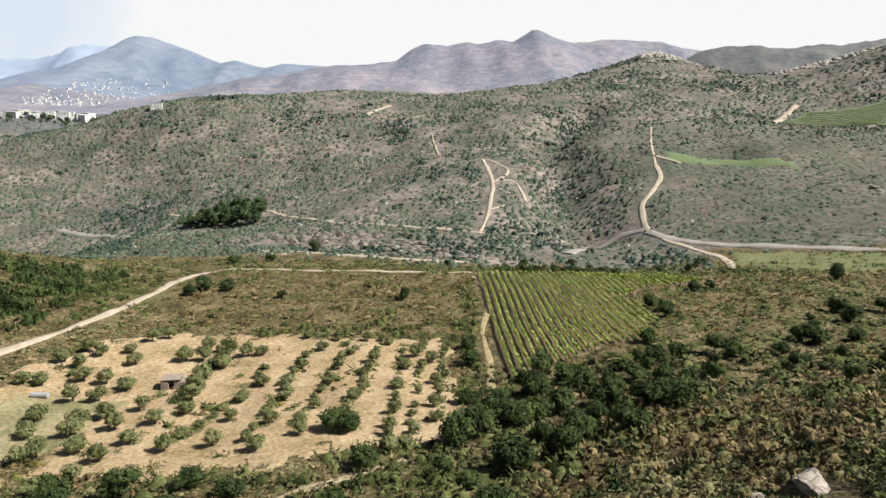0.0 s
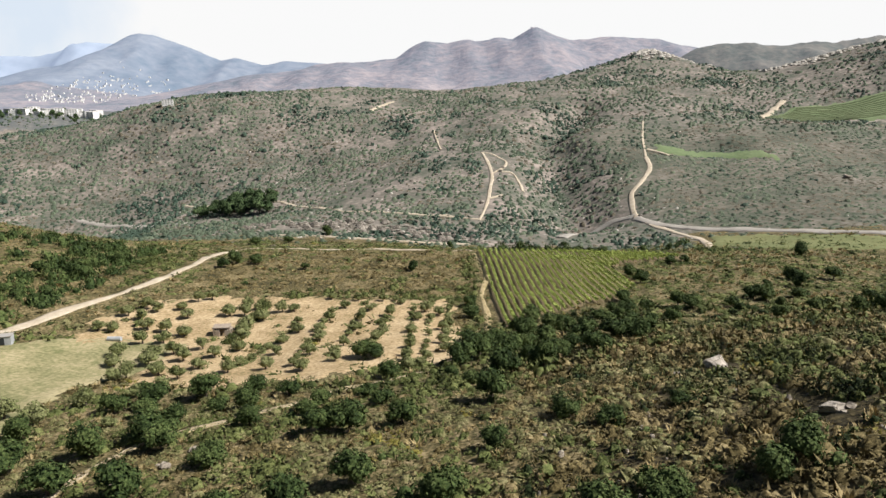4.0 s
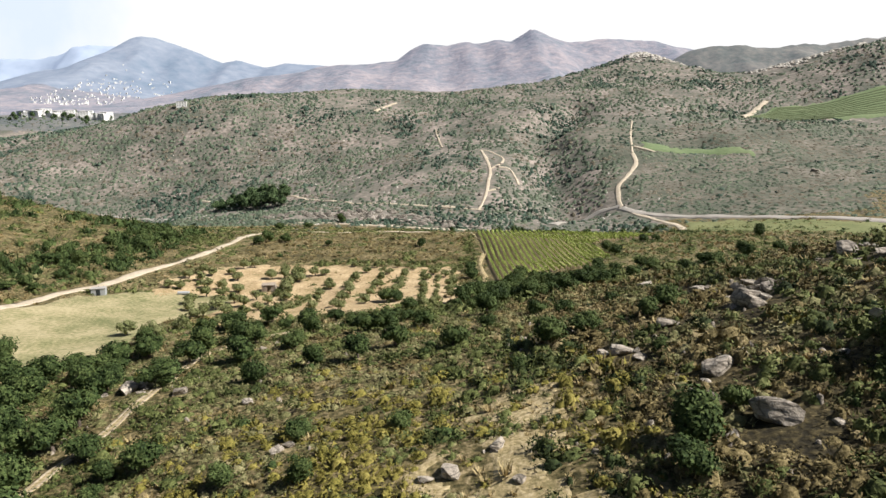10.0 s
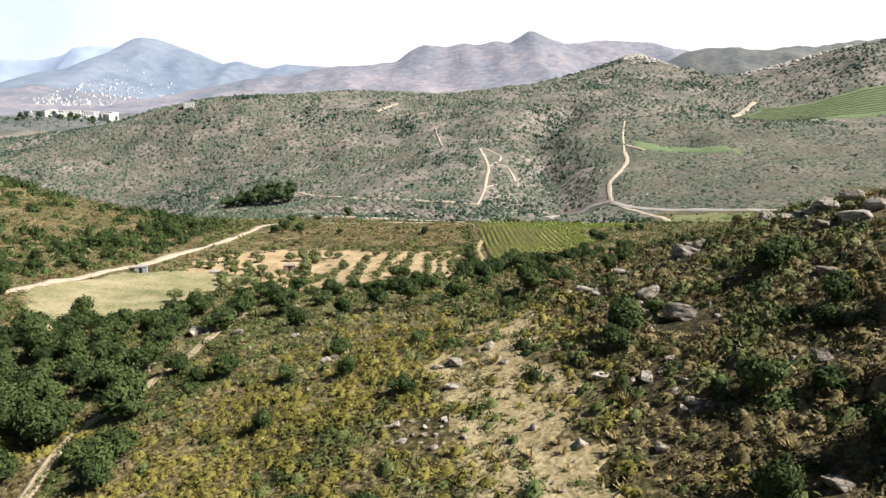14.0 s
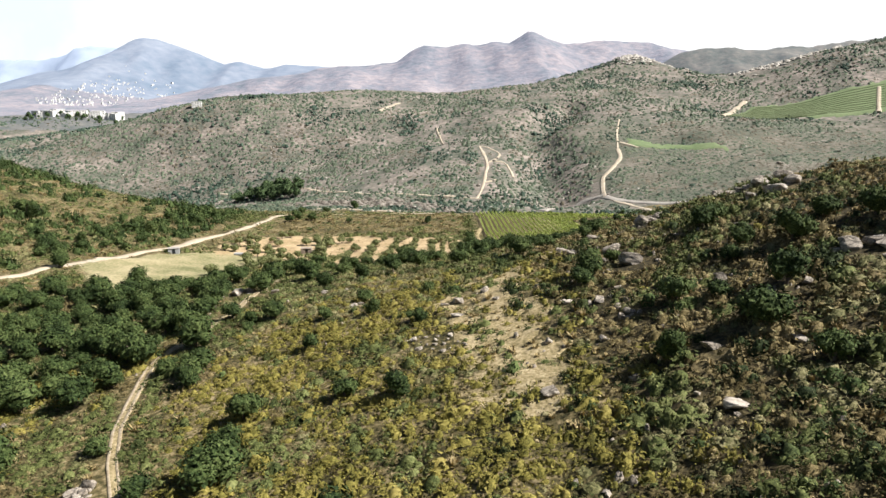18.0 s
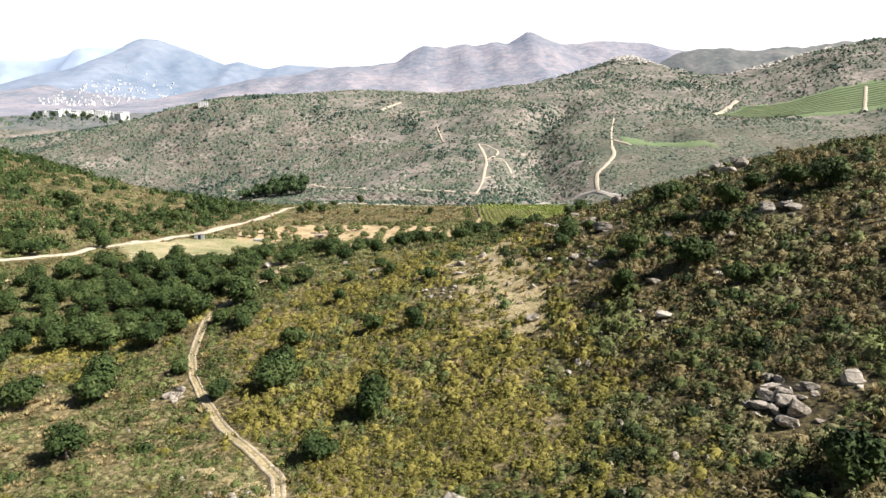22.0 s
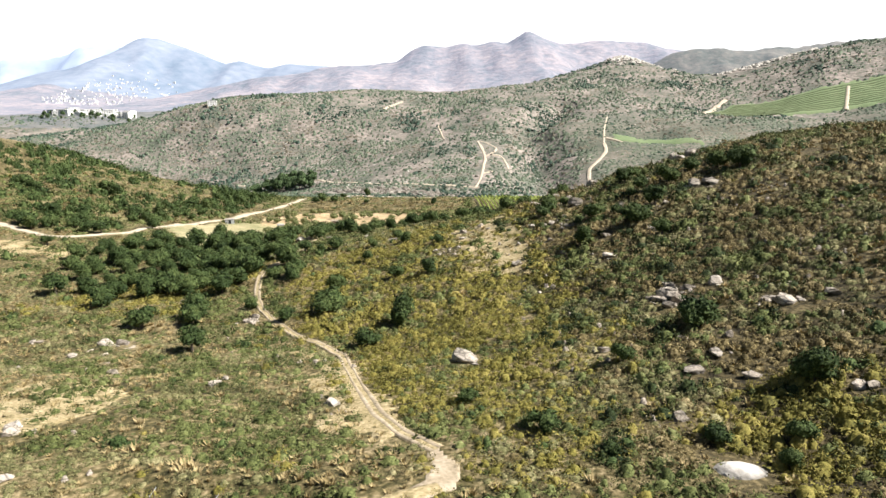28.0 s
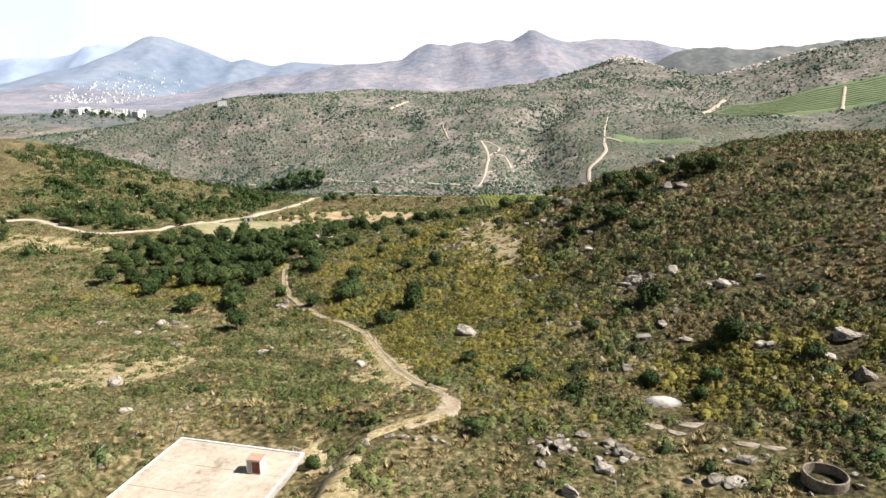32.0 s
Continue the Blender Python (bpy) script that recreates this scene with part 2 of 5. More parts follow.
def sheet(name, xs, ys, zs, mat):
    """A grid mesh from 2D arrays."""
    ny, nx = xs.shape
    me = bpy.data.meshes.new(name)
    co = np.stack([xs, ys, zs], -1).reshape(-1, 3)
    me.vertices.add(len(co)); me.vertices.foreach_set("co", co.ravel())
    i = np.arange(nx * ny).reshape(ny, nx)
    q = np.stack([i[:-1, :-1], i[:-1, 1:], i[1:, 1:], i[1:, :-1]], -1).reshape(-1, 4)
    me.loops.add(q.size); me.loops.foreach_set("vertex_index", q.ravel().astype(np.int32))
    me.polygons.add(len(q)); me.polygons.foreach_set("loop_start", np.arange(0, q.size, 4, dtype=np.int32))
    me.polygons.foreach_set("use_smooth", np.ones(len(q), bool))
    me.update(calc_edges=True)
    me.materials.append(mat)
    return new(name, me)


def ground_rows():
    y, rows = -330.0, []
    while y < 4900:
        rows.append(y)
        y += 1.9 if -180 < y < 210 else max(1.9, 0.0095 * (abs(y - 0) if y > 0 else abs(y + 165)))
    return np.array(rows)


gy = ground_rows()
gs = np.linspace(-1, 1, 280)
half = 190 + 0.86 * np.maximum(gy + 120, 0)
gx2 = gs[None, :] * half[:, None]
gy2 = np.repeat(gy[:, None], len(gs), 1)
ground = tagged(sheet("ground", gx2, gy2, land(gx2, gy2), SCRUB), "dry Mediterranean hillside of scrub, earth and rock", "ground", kind="structure")
for m in (HILL, EASTHILL, RANGE, PEAK, PALE, MOOR, SHADEGROUND):
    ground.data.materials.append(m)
mid_y = ((gy2[:-1, :-1] + gy2[1:, 1:]) / 2 + 6 * rough(gx2[:-1, :-1] / 14, gy2[:-1, :-1] / 14, 4)).ravel()
mid_x = ((gx2[:-1, :-1] + gx2[1:, 1:]) / 2).ravel()
edge_wander = np.where(mid_y < 330, 22 * octaves(mid_x, mid_y, 45, 4, 77), 0)
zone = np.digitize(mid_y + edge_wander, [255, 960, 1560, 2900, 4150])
on_moor = mid_x + 14 * octaves(mid_x, mid_y, 40, 3, 78) > 108
zone[on_moor & (zone == 1) & (mid_y + 16 * octaves(mid_x, mid_y, 50, 3, 79) < 470)] = 6
# belt of the right-hand hill that gets the ground with painted shade
shade_belt = (mid_x + 5 * octaves(mid_x, mid_y, 14, 3, 76) > 13) & (mid_x + 8 * octaves(mid_x, mid_y, 14, 3, 73) < 58) & (mid_y > -112) & (mid_y + 9 * octaves(mid_x, mid_y, 20, 3, 74) < 84)
zone[shade_belt] = 7
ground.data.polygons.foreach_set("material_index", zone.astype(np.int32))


def strip(name, pts, width, mat, label, category="track", lift=0.12, kind="structure", step=2.0, aside=0.0):
    """A track draped over the ground along a line of plan points."""
    p = np.array(pts, float)
    seg = np.hypot(*np.diff(p, axis=0).T)
    s = np.r_[0, np.cumsum(seg)]
    n = max(3, int(s[-1] / step))
    t = np.linspace(0, s[-1], n)
    x, y = np.interp(t, s, p[:, 0]), np.interp(t, s, p[:, 1])
    for _ in range(3):
        x[1:-1] = (x[:-2] + 2 * x[1:-1] + x[2:]) / 4
        y[1:-1] = (y[:-2] + 2 * y[1:-1] + y[2:]) / 4
    tx, ty = np.gradient(x), np.gradient(y)
    ln = np.hypot(tx, ty) + 1e-9
    nx_, ny_ = -ty / ln, tx / ln
    off = np.array([-0.5, -0.46, -0.25, 0, 0.25, 0.46, 0.5])
    w = width * (1 + 0.2 * octaves(x, y, 7, 2, 8) + 0.25 * octaves(x, y, 19, 2, 18))
    X = x[:, None] + nx_[:, None] * (off * w[:, None] + aside)
    Y = y[:, None] + ny_[:, None] * (off * w[:, None] + aside)
    Z = land(X, Y) + np.array([-0.4, lift * 0.6, lift, lift * 1.15, lift, lift * 0.6, -0.4])
    return tagged(sheet(name, X, Y, Z, mat), label, category, kind=kind)

# ---- tracks, roads and fields ----
CROPROW = noise_mix("dark_crop_rows", [(0.1, 0.13, 0.06), (0.14, 0.165, 0.08)], 0.1, fine=0.8, bump=0.3)
MAIN_TRACK = [(-160, 24), (-140, 38), (-129, 34), (-117, 28), (-108, 34), (-104, 45), (-100, 62), (-96, 92), (-88, 125), (-84, 139), (-81, 152), (-79.5, 166), (-80, 185), (-79, 203), (-73, 214), (-60, 216), (-45, 211), (-30, 206), (-10, 203), (9, 205)]
PATH_LINE = [(-4.7, 73.8), (-10, 71), (-15, 67), (-26, 57), (-34, 51), (-39, 48), (-41.2, 38), (-41.5, 14), (-42.5, -2), (-45.8, -10.6), (-46, -15), (-44, -24.4), (-41.5, -33.6), (-38.6, -40.6), (-35, -47), (-30.5, -54.7), (-25.8, -61.6), (-20.2, -68.6), (-18.2, -76), (-16.1, -83.5), (-13.2, -93), (-10.2, -99), (-7.4, -102.4)]
PATH_FOOT = [(-7.4, -102.4), (-6.5, -105.5), (-7.1, -108.7), (-10.3, -110), (-14.2, -112.6), (-16.2, -115.7), (-16.7, -121), (-17, -135)]
SPUR = [(8.5, -109.6), (12.6, -112.2), (16.5, -114.8), (20.3, -118.5)]
EAST_TRACK = [(129.7, 395), (129, 386), (127.5, 376), (122, 366), (113.8, 352), (105.5, 340), (100.8, 318), (99.2, 303), (101.6, 286), (108, 270), (113.7, 256), (110.6, 239), (104, 222)]
ROAD = [(99, 306), (103.4, 287), (113.4, 276.5), (134, 263), (151, 251.6), (170, 240), (200, 224), (260, 205)]
ROAD_WEST = [(54.6, 274.6), (64.7, 293.6), (71.9, 308.8), (78, 317), (89.4, 317.5), (99.2, 310)]
SCAR = [(17.3, 310), (24.4, 343), (26.5, 362), (29.1, 380), (29.5, 392), (29.1, 405), (27, 430), (25.7, 440)]
SCAR_LOOP = [(29.6, 391), (34.5, 396), (39.3, 403), (41.5, 415), (40.5, 426), (33, 436), (26, 440)]
BENCH = [(-204, 468), (-114, 415), (-86.5, 376), (-57.5, 343), (-25, 326), (4, 316), (20, 311)]
VINE_EDGE = [(7.9, 99), (9.2, 121), (8.8, 143), (11.5, 158), (11.7, 173), (9, 196)]
VINE = [(10.1, 198), (12.2, 153), (10.5, 146), (11.5, 105), (15, 109), (24.6, 119.5), (35, 130), (43.5, 131), (52, 146), (51.3, 170.8), (57, 180), (84.5, 190.7), (67.8, 200), (42, 202)]
FIELD = [(-99.5, 62), (-92, 92), (-73, 108.5), (-55, 104), (-57, 86), (-63.5, 76), (-60.5, 45.5), (-65, 35.4), (-77.5, 27)]
GROVE = [(-80, 103), (-82, 119), (-74, 130), (-63, 139), (-47, 137.5), (-36, 136), (1.8, 136), (2.4, 95), (0.4, 80.4), (-11, 78), (-16.4, 74.5), (-38.4, 73), (-54, 74), (-58, 86), (-56, 104)]
CROP_FIELD = [(144, 430), (202, 389), (206, 372), (179, 392), (141, 404)]
TERRACE_FIELD = [(258, 509), (303, 543), (370, 536), (500, 525), (480, 458), (331, 487), (300, 520)]
ROAD_MEADOW = [(120, 259), (166, 235), (200, 219), (195, 196), (163, 209), (121.6, 217), (111, 236)]

strip("track", MAIN_TRACK, 2.7, TRACK, "pale dusty farm track curving past the fields")
strip("footpath", PATH_LINE, 1.5, DRYGRASS, "worn footpath with a dry grass crown, winding through yellow scrub", step=0.8, lift=0.09)
for aside in (-0.4, 0.42):
    strip("wheel_rut", PATH_LINE, 0.48, SAND, "pale sandy rut of the footpath", step=0.7, lift=0.13, aside=aside)
strip("footpath", PATH_FOOT[2:6], 1.7, DRYGRASS, "faint dry path leading past the tank", step=0.6)
strip("track", EAST_TRACK, 3.0, TRACK, "pale dirt track climbing the far slope", lift=0.38, step=3)
strip("track", [(130, 396), (135, 416), (141.6, 444), (156, 492)], 1.6, TRACK, "narrow pale path climbing from the track's end", lift=0.4, step=3)
strip("track", [(136, 412), (142, 405), (146, 396)], 4.0, TRACK, "bare earth corner beside the crop field", lift=0.8)
strip("track", SCAR_LOOP, 2.3, TRACK, "pale eroded loop of track on the far hill", lift=0.4, step=3)
strip("track", SCAR, 2.5, TRACK, "pale eroded track scar on the far hill", lift=0.4, step=3)
strip("track", [(25, 343.5), (29, 347), (33, 351)], 1.8, TRACK, "short pale track branching off the scar", lift=0.6)
strip("track", [(36, 393.3), (41, 394.5), (44.8, 393), (46.6, 378.5), (46.9, 364)], 2.0, TRACK, "short pale eroded gully on the far hill", lift=0.6)
strip("track", BENCH, 2.6, TRACK, "narrow stony bench track cut across the far hill", lift=0.38, step=3)
strip("track", [(-78, 268), (-45, 262), (-20, 254), (10, 256)], 2.6, TRACK, "pale stream bed under the rocky hillside", lift=0.5)
strip("track", [(-4, 472.5), (-6, 492), (-8.4, 511.5), (-10.9, 546)], 1.8, TRACK, "faint pale firebreak on the far hill", lift=0.8)
strip("track", [(-75, 628), (-68, 650), (-55, 668)], 4.0, TRACK, "pale bare patch near the hill's crest", lift=0.8)
strip("track", [(-290, 472), (-264, 459), (-213, 432), (-177, 404)], 5.0, ASPHALT, "grey road in the far left valley", "road", lift=0.6)
strip("road", ROAD, 5.5, ASPHALT, "worn grey asphalt country road", "road", lift=0.5)
strip("road", ROAD_WEST, 5.5, ASPHALT, "worn grey asphalt road below the rocky slope", "road", lift=0.5)
strip("track", VINE_EDGE, 1.5, DRYGRASS, "bare earth headland along the vineyard")
strip("track", [(256, 508), (285, 545), (300, 560)], 6, TRACK, "pale track beside the terraced field", lift=1.2)
strip("track", [(379, 474), (408, 522)], 4.5, TRACK, "pale earth strip across the terraced field", lift=1.7)


def inside(poly, x, y):
    r = np.zeros(np.shape(x), bool)
    n = len(poly)
    for i in range(n):
        (x1, y1), (x2, y2) = poly[i], poly[(i + 1) % n]
        c = ((y1 > y) != (y2 > y)) & (x < (x2 - x1) * (y - y1) / (y2 - y1 + 1e-9) + x1)
        r ^= c
    return r


def from_line(line, x, y):
    d = np.full(np.shape(x), 1e9)
    for (x1, y1), (x2, y2) in zip(line[:-1], line[1:]):
        L = (x2 - x1) ** 2 + (y2 - y1) ** 2
        t = np.clip(((x - x1) * (x2 - x1) + (y - y1) * (y2 - y1)) / L, 0, 1)
        d = np.minimum(d, np.hypot(x - x1 - t * (x2 - x1), y - y1 - t * (y2 - y1)))
    return d


def mesh_from(name, v, f, mat, soft=False):
    """A mesh object's data from arrays of points and of triangles."""
    me = bpy.data.meshes.new(name)
    v, f = np.asarray(v, np.float32), np.asarray(f, np.int32)
    me.vertices.add(len(v)); me.vertices.foreach_set("co", v.ravel())
    k = f.shape[1]
    me.loops.add(f.size); me.loops.foreach_set("vertex_index", f.ravel())
    me.polygons.add(len(f)); me.polygons.foreach_set("loop_start", np.arange(0, f.size, k, dtype=np.int32))
    me.polygons.foreach_set("use_smooth", np.full(len(f), soft))
    me.update(calc_edges=True)
    me.materials.append(mat)
    return me


def patch(name, poly, mat, label, category, step=1.0, lift=0.14, ragged=1.2):
    """A field laid over the ground inside a plan outline, with an uneven border."""
    p = np.array(poly)
    xs = np.arange(p[:, 0].min() - 2, p[:, 0].max() + 2, step)
    ys = np.arange(p[:, 1].min() - 2, p[:, 1].max() + 2, step)
    X, Y = np.meshgrid(xs, ys)
    Z = land(X, Y)
    wx, wy = X + ragged * octaves(X, Y, 6, 3, 2), Y + ragged * octaves(X, Y, 6, 3, 9)
    k = inside(poly, wx, wy)
    Z = np.where(k, Z + lift, Z - 0.3)
    i = np.arange(X.size).reshape(X.shape)
    keep = k[:-1, :-1] | k[1:, :-1] | k[:-1, 1:] | k[1:, 1:]
    q = np.stack([i[:-1, :-1], i[:-1, 1:], i[1:, 1:], i[1:, :-1]], -1)[keep]
    used, inv = np.unique(q, return_inverse=True)
    v = np.stack([X, Y, Z], -1).reshape(-1, 3)[used]
    return tagged(new(name, mesh_from(name, v, inv.reshape(q.shape), mat, True)), label, category, kind="structure")


patch("field", GROVE, EARTH, "pale sandy tilled earth of the olive grove", "field", 1.0, 0.14, 2.6)
patch("field", FIELD, STRAW, "mown straw-coloured field beside the track", "field", 1.2)
patch("field", VINE, TILLED, "tilled earth between the vine rows", "field", 1.2, 0.1)
patch("field", CROP_FIELD, CROP, "bright green crop field on the far slope", "field", 2.5, 0.7, 2)
patch("field", TERRACE_FIELD, CROP, "green terraced vineyard on the far right slope", "field", 3.0, 1.0, 2)
for k in range(11):
    u = (k + 0.5) / 11
    a, b, c = (262 + 40 * u, 508 + 30 * u), (318 + 24 * u, 494 + 40 * u), (480 + 20 * u, 462 + 60 * u)
    strip("vine_row", [a, b, c], 2.2, CROPROW, "low dark green vine row on the terraced field", "vines", lift=1.5, step=4)
patch("meadow", ROAD_MEADOW, MEADOW, "green meadow beside the road", "meadow", 2.0, 0.4, 2)
patch("bare_ground", [(-1.5, -46), (5, -50), (9, -30), (8, -12), (6, 2), (-2, -2), (-4, -22)], DRYGRASS, "dry pale grass on the spur", "grass", 0.6, 0.06, 4)
patch("bare_ground", [(-56, -96), (-46, -97), (-42, -88), (-45, -79), (-52, -78), (-58, -86)], DRYGRASS, "bare dry grass clearing", "grass", 0.8, 0.1, 3)
patch("bare_ground", [(-160, 8), (-125, 2), (-100, 8), (-98, 18), (-120, 20), (-150, 26)], DRYGRASS, "dry pale grass on the left slope", "grass", 1.5, 0.12, 5)
patch("footpath", [(-8.4, -101.2), (-6.8, -102), (-5.3, -105.5), (-6.2, -108.9), (-9.7, -111), (-11.2, -110.3), (-8.5, -107.8), (-7.7, -105)], SAND, "wide trodden sandy bend of the path", "path", 0.3, 0.05, 0.8)
patch("bare_ground", [(-20, -109), (-15, -112), (-15, -126), (-19, -126)], DRYGRASS, "dry trodden grass beside the tank", "grass", 0.6, 0.06, 3)
patch("bare_ground", [(-30, -66), (-22, -72), (-20, -90), (-14, -101), (-11, -98), (-16, -84), (-17, -74), (-24, -66)], DRYGRASS, "dry grass verge along the footpath", "grass", 0.8, 0.1, 2)

# ---- plant building blocks ----
def noise_leaf(name, colours, rough_=0.8, scale=0.2, grain=4.5):
    """Foliage: patches, clumps and leaf-sized flecks, with a little difference from spray to spray."""
    m, n, l, b = material(name, rough_)
    b.inputs["Specular IOR Level"].default_value = 0.15
    geo = n.new("ShaderNodeNewGeometry")
    total = None
    for sc, w in ((scale, 0.34), (grain, 0.36), (grain * 3.1, 0.24)):
        tex, mul = n.new("ShaderNodeTexNoise"), n.new("ShaderNodeMath")
        tex.inputs["Scale"].default_value = sc
        tex.inputs["Detail"].default_value = 3
        tex.inputs["Roughness"].default_value = 0.6
        l.new(geo.outputs["Position"], tex.inputs["Vector"])
        mul.operation = "MULTIPLY_ADD"
        mul.inputs[1].default_value = w
        l.new(tex.outputs[0], mul.inputs[0])
        if total is None:
            mul.inputs[2].default_value = 0.0
        else:
            l.new(total, mul.inputs[2])
        total = mul.outputs[0]
    mul = n.new("ShaderNodeMath")
    mul.operation = "MULTIPLY_ADD"
    mul.inputs[1].default_value = 0.07
    l.new(geo.outputs["Random Per Island"], mul.inputs[0]); l.new(total, mul.inputs[2])
    ramp = n.new("ShaderNodeValToRGB")
    while len(ramp.color_ramp.elements) < len(colours):
        ramp.color_ramp.elements.new(0.5)
    for i, col in enumerate(colours):
        ramp.color_ramp.elements[i].position = 0.41 + 0.19 * i / (len(colours) - 1)
        ramp.color_ramp.elements[i].color = (*col, 1)
    l.new(mul.outputs[0], ramp.inputs[0]); l.new(ramp.outputs[0], b.inputs["Base Color"])
    bp = n.new("ShaderNodeBump")
    bp.inputs["Strength"].default_value = 0.55
    bp.inputs["Distance"].default_value = 0.9 / grain
    l.new(total, bp.inputs["Height"]); l.new(bp.outputs[0], b.inputs["Normal"])
    return m


OAKLEAF = noise_leaf("oak_leaves", [(0.013, 0.024, 0.008), (0.03, 0.05, 0.014), (0.066, 0.095, 0.028), (0.12, 0.15, 0.05)])
OLIVELEAF = noise_leaf("olive_leaves", [(0.085, 0.1, 0.034), (0.16, 0.175, 0.068), (0.25, 0.255, 0.118)])
PINELEAF = noise_leaf("pine_needles", [(0.03, 0.052, 0.022), (0.06, 0.095, 0.038), (0.105, 0.145, 0.06)], scale=0.1, grain=1.2)
VINELEAF = noise_leaf("vine_leaves", [(0.25, 0.33, 0.075), (0.4, 0.47, 0.135), (0.54, 0.57, 0.19)])
YELLOWSCRUB = noise_leaf("yellow_green_scrub", [(0.06, 0.058, 0.014), (0.13, 0.118, 0.025), (0.2, 0.172, 0.04), (0.285, 0.236, 0.07)])
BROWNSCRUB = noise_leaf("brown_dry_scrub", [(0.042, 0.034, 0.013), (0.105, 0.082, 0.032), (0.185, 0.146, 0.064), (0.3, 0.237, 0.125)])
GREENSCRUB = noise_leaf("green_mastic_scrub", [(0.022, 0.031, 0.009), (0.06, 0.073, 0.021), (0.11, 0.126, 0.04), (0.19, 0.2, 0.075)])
GREYSCRUB = noise_leaf("grey_green_scrub", [(0.045, 0.047, 0.018), (0.112, 0.112, 0.044), (0.18, 0.168, 0.074), (0.285, 0.25, 0.134)])
# far plants, their greens and browns cooled to carry the air haze
FARSCRUB = noise_leaf("hazy_hillside_scrub", [(0.046, 0.064, 0.042), (0.084, 0.108, 0.07), (0.142, 0.163, 0.108)], scale=0.02, grain=0.9)
FARHEATH = noise_leaf("hazy_brown_heath", [(0.062, 0.054, 0.038), (0.115, 0.1, 0.07), (0.185, 0.16, 0.115)], scale=0.02, grain=0.9)
FARTREE = noise_leaf("hazy_evergreen_leaves", [(0.026, 0.046, 0.033), (0.047, 0.074, 0.052), (0.085, 0.116, 0.082)], scale=0.02, grain=0.9)
# dark mastic green, deepened further to paint in the shadows among the bushes
SHADELEAF = noise_leaf("shaded_mastic_leaves", [(0.007, 0.012, 0.004), (0.017, 0.027, 0.008), (0.037, 0.052, 0.016), (0.075, 0.095, 0.03)])
TUFT = noise_leaf("dry_grass_tufts", [(0.2, 0.15, 0.065), (0.32, 0.25, 0.12), (0.44, 0.35, 0.185)])
BARK = noise_mix("grey_brown_bark", [(0.06, 0.045, 0.035), (0.12, 0.095, 0.075), (0.18, 0.15, 0.12)], 3.0, fine=12.0, bump=0.03)
rng = np.random.RandomState(7)


def unit(n, r):
    v = r.normal(size=(n, 3))
    return v / np.linalg.norm(v, axis=1, keepdims=True)


def leaf_quads(c, nrm, size, r, narrow=0.6):
    """Small bent leaf sprays: one quad, as two triangles, at each point."""
    a = np.cross(nrm, unit(len(c), r))
    a /= np.linalg.norm(a, axis=1, keepdims=True) + 1e-9
    b = np.cross(nrm, a)
    s = np.asarray(size)[:, None]
    v = np.stack([c - a * s, c + b * s * narrow + nrm * s * 0.15, c + a * s, c - b * s * narrow + nrm * s * 0.15], 1).reshape(-1, 3)
    k = np.arange(len(c))[:, None] * 4
    return v, np.concatenate([k + [0, 1, 2], k + [0, 2, 3]])


def leaf_tips(c, nrm, size, r, narrow=0.55):
    """Small pointed leaf sprays: one triangle at each point."""
    a = np.cross(nrm, unit(len(c), r))
    a /= np.linalg.norm(a, axis=1, keepdims=True) + 1e-9
    b = np.cross(nrm, a)
    s = np.asarray(size)[:, None]
    v = np.stack([c - a * s - b * s * narrow, c - a * s * 0.6 + b * s * narrow * 1.3, c + a * s * 1.2 + nrm * s * 0.2], 1).reshape(-1, 3)
    return v, np.arange(len(c) * 3).reshape(-1, 3)


def blob(centre, rad, r, seg=7, rings=3, bottom=-0.6):
    """A lumpy low mound of a few dozen faces."""
    th = np.linspace(bottom * math.pi / 2, math.pi / 2 * 0.72, rings)
    v = []
    for t in th:
        for k in range(seg):
            q = 2 * math.pi * (k + 0.5 * r.rand()) / seg
            s = 0.82 + 0.32 * r.rand()
            v.append((math.cos(q) * math.cos(t) * s, math.sin(q) * math.cos(t) * s, math.sin(t) * (0.85 + 0.3 * r.rand())))
    v.append((0.1 * r.rand(), 0.1 * r.rand(), 1.0))
    f = []
    for i in range(rings - 1):
        for k in range(seg):
            a, b = i * seg + k, i * seg + (k + 1) % seg
            f += [(a, b, b + seg), (a, b + seg, a + seg)]
    for k in range(seg):
        f.append(((rings - 1) * seg + k, (rings - 1) * seg + (k + 1) % seg, rings * seg))
    return np.array(v) * rad + np.asarray(centre), np.array(f)


def join(parts):
    vs, fs, n = [], [], 0
    for v, f in parts:
        vs.append(v); fs.append(f + n); n += len(v)
    return np.concatenate(vs), np.concatenate(fs)


def tube(points, radii, sides=6):
    p = np.array(points, float)
    v, f = [], []
    for i, (q, rad) in enumerate(zip(p, radii)):
        d = p[min(i + 1, len(p) - 1)] - p[max(i - 1, 0)]
        d /= np.linalg.norm(d)
        a = np.cross(d, (0.3, 0.9, 0.2)); a /= np.linalg.norm(a)
        b = np.cross(d, a)
        for k in range(sides):
            t = 2 * math.pi * k / sides
            v.append(q + rad * (a * math.cos(t) + b * math.sin(t)))
    for i in range(len(p) - 1):
        for k in range(sides):
            a0, b0 = i * sides + k, i * sides + (k + 1) % sides
            f += [(a0, b0, b0 + sides), (a0, b0 + sides, a0 + sides)]
    return np.array(v), np.array(f)


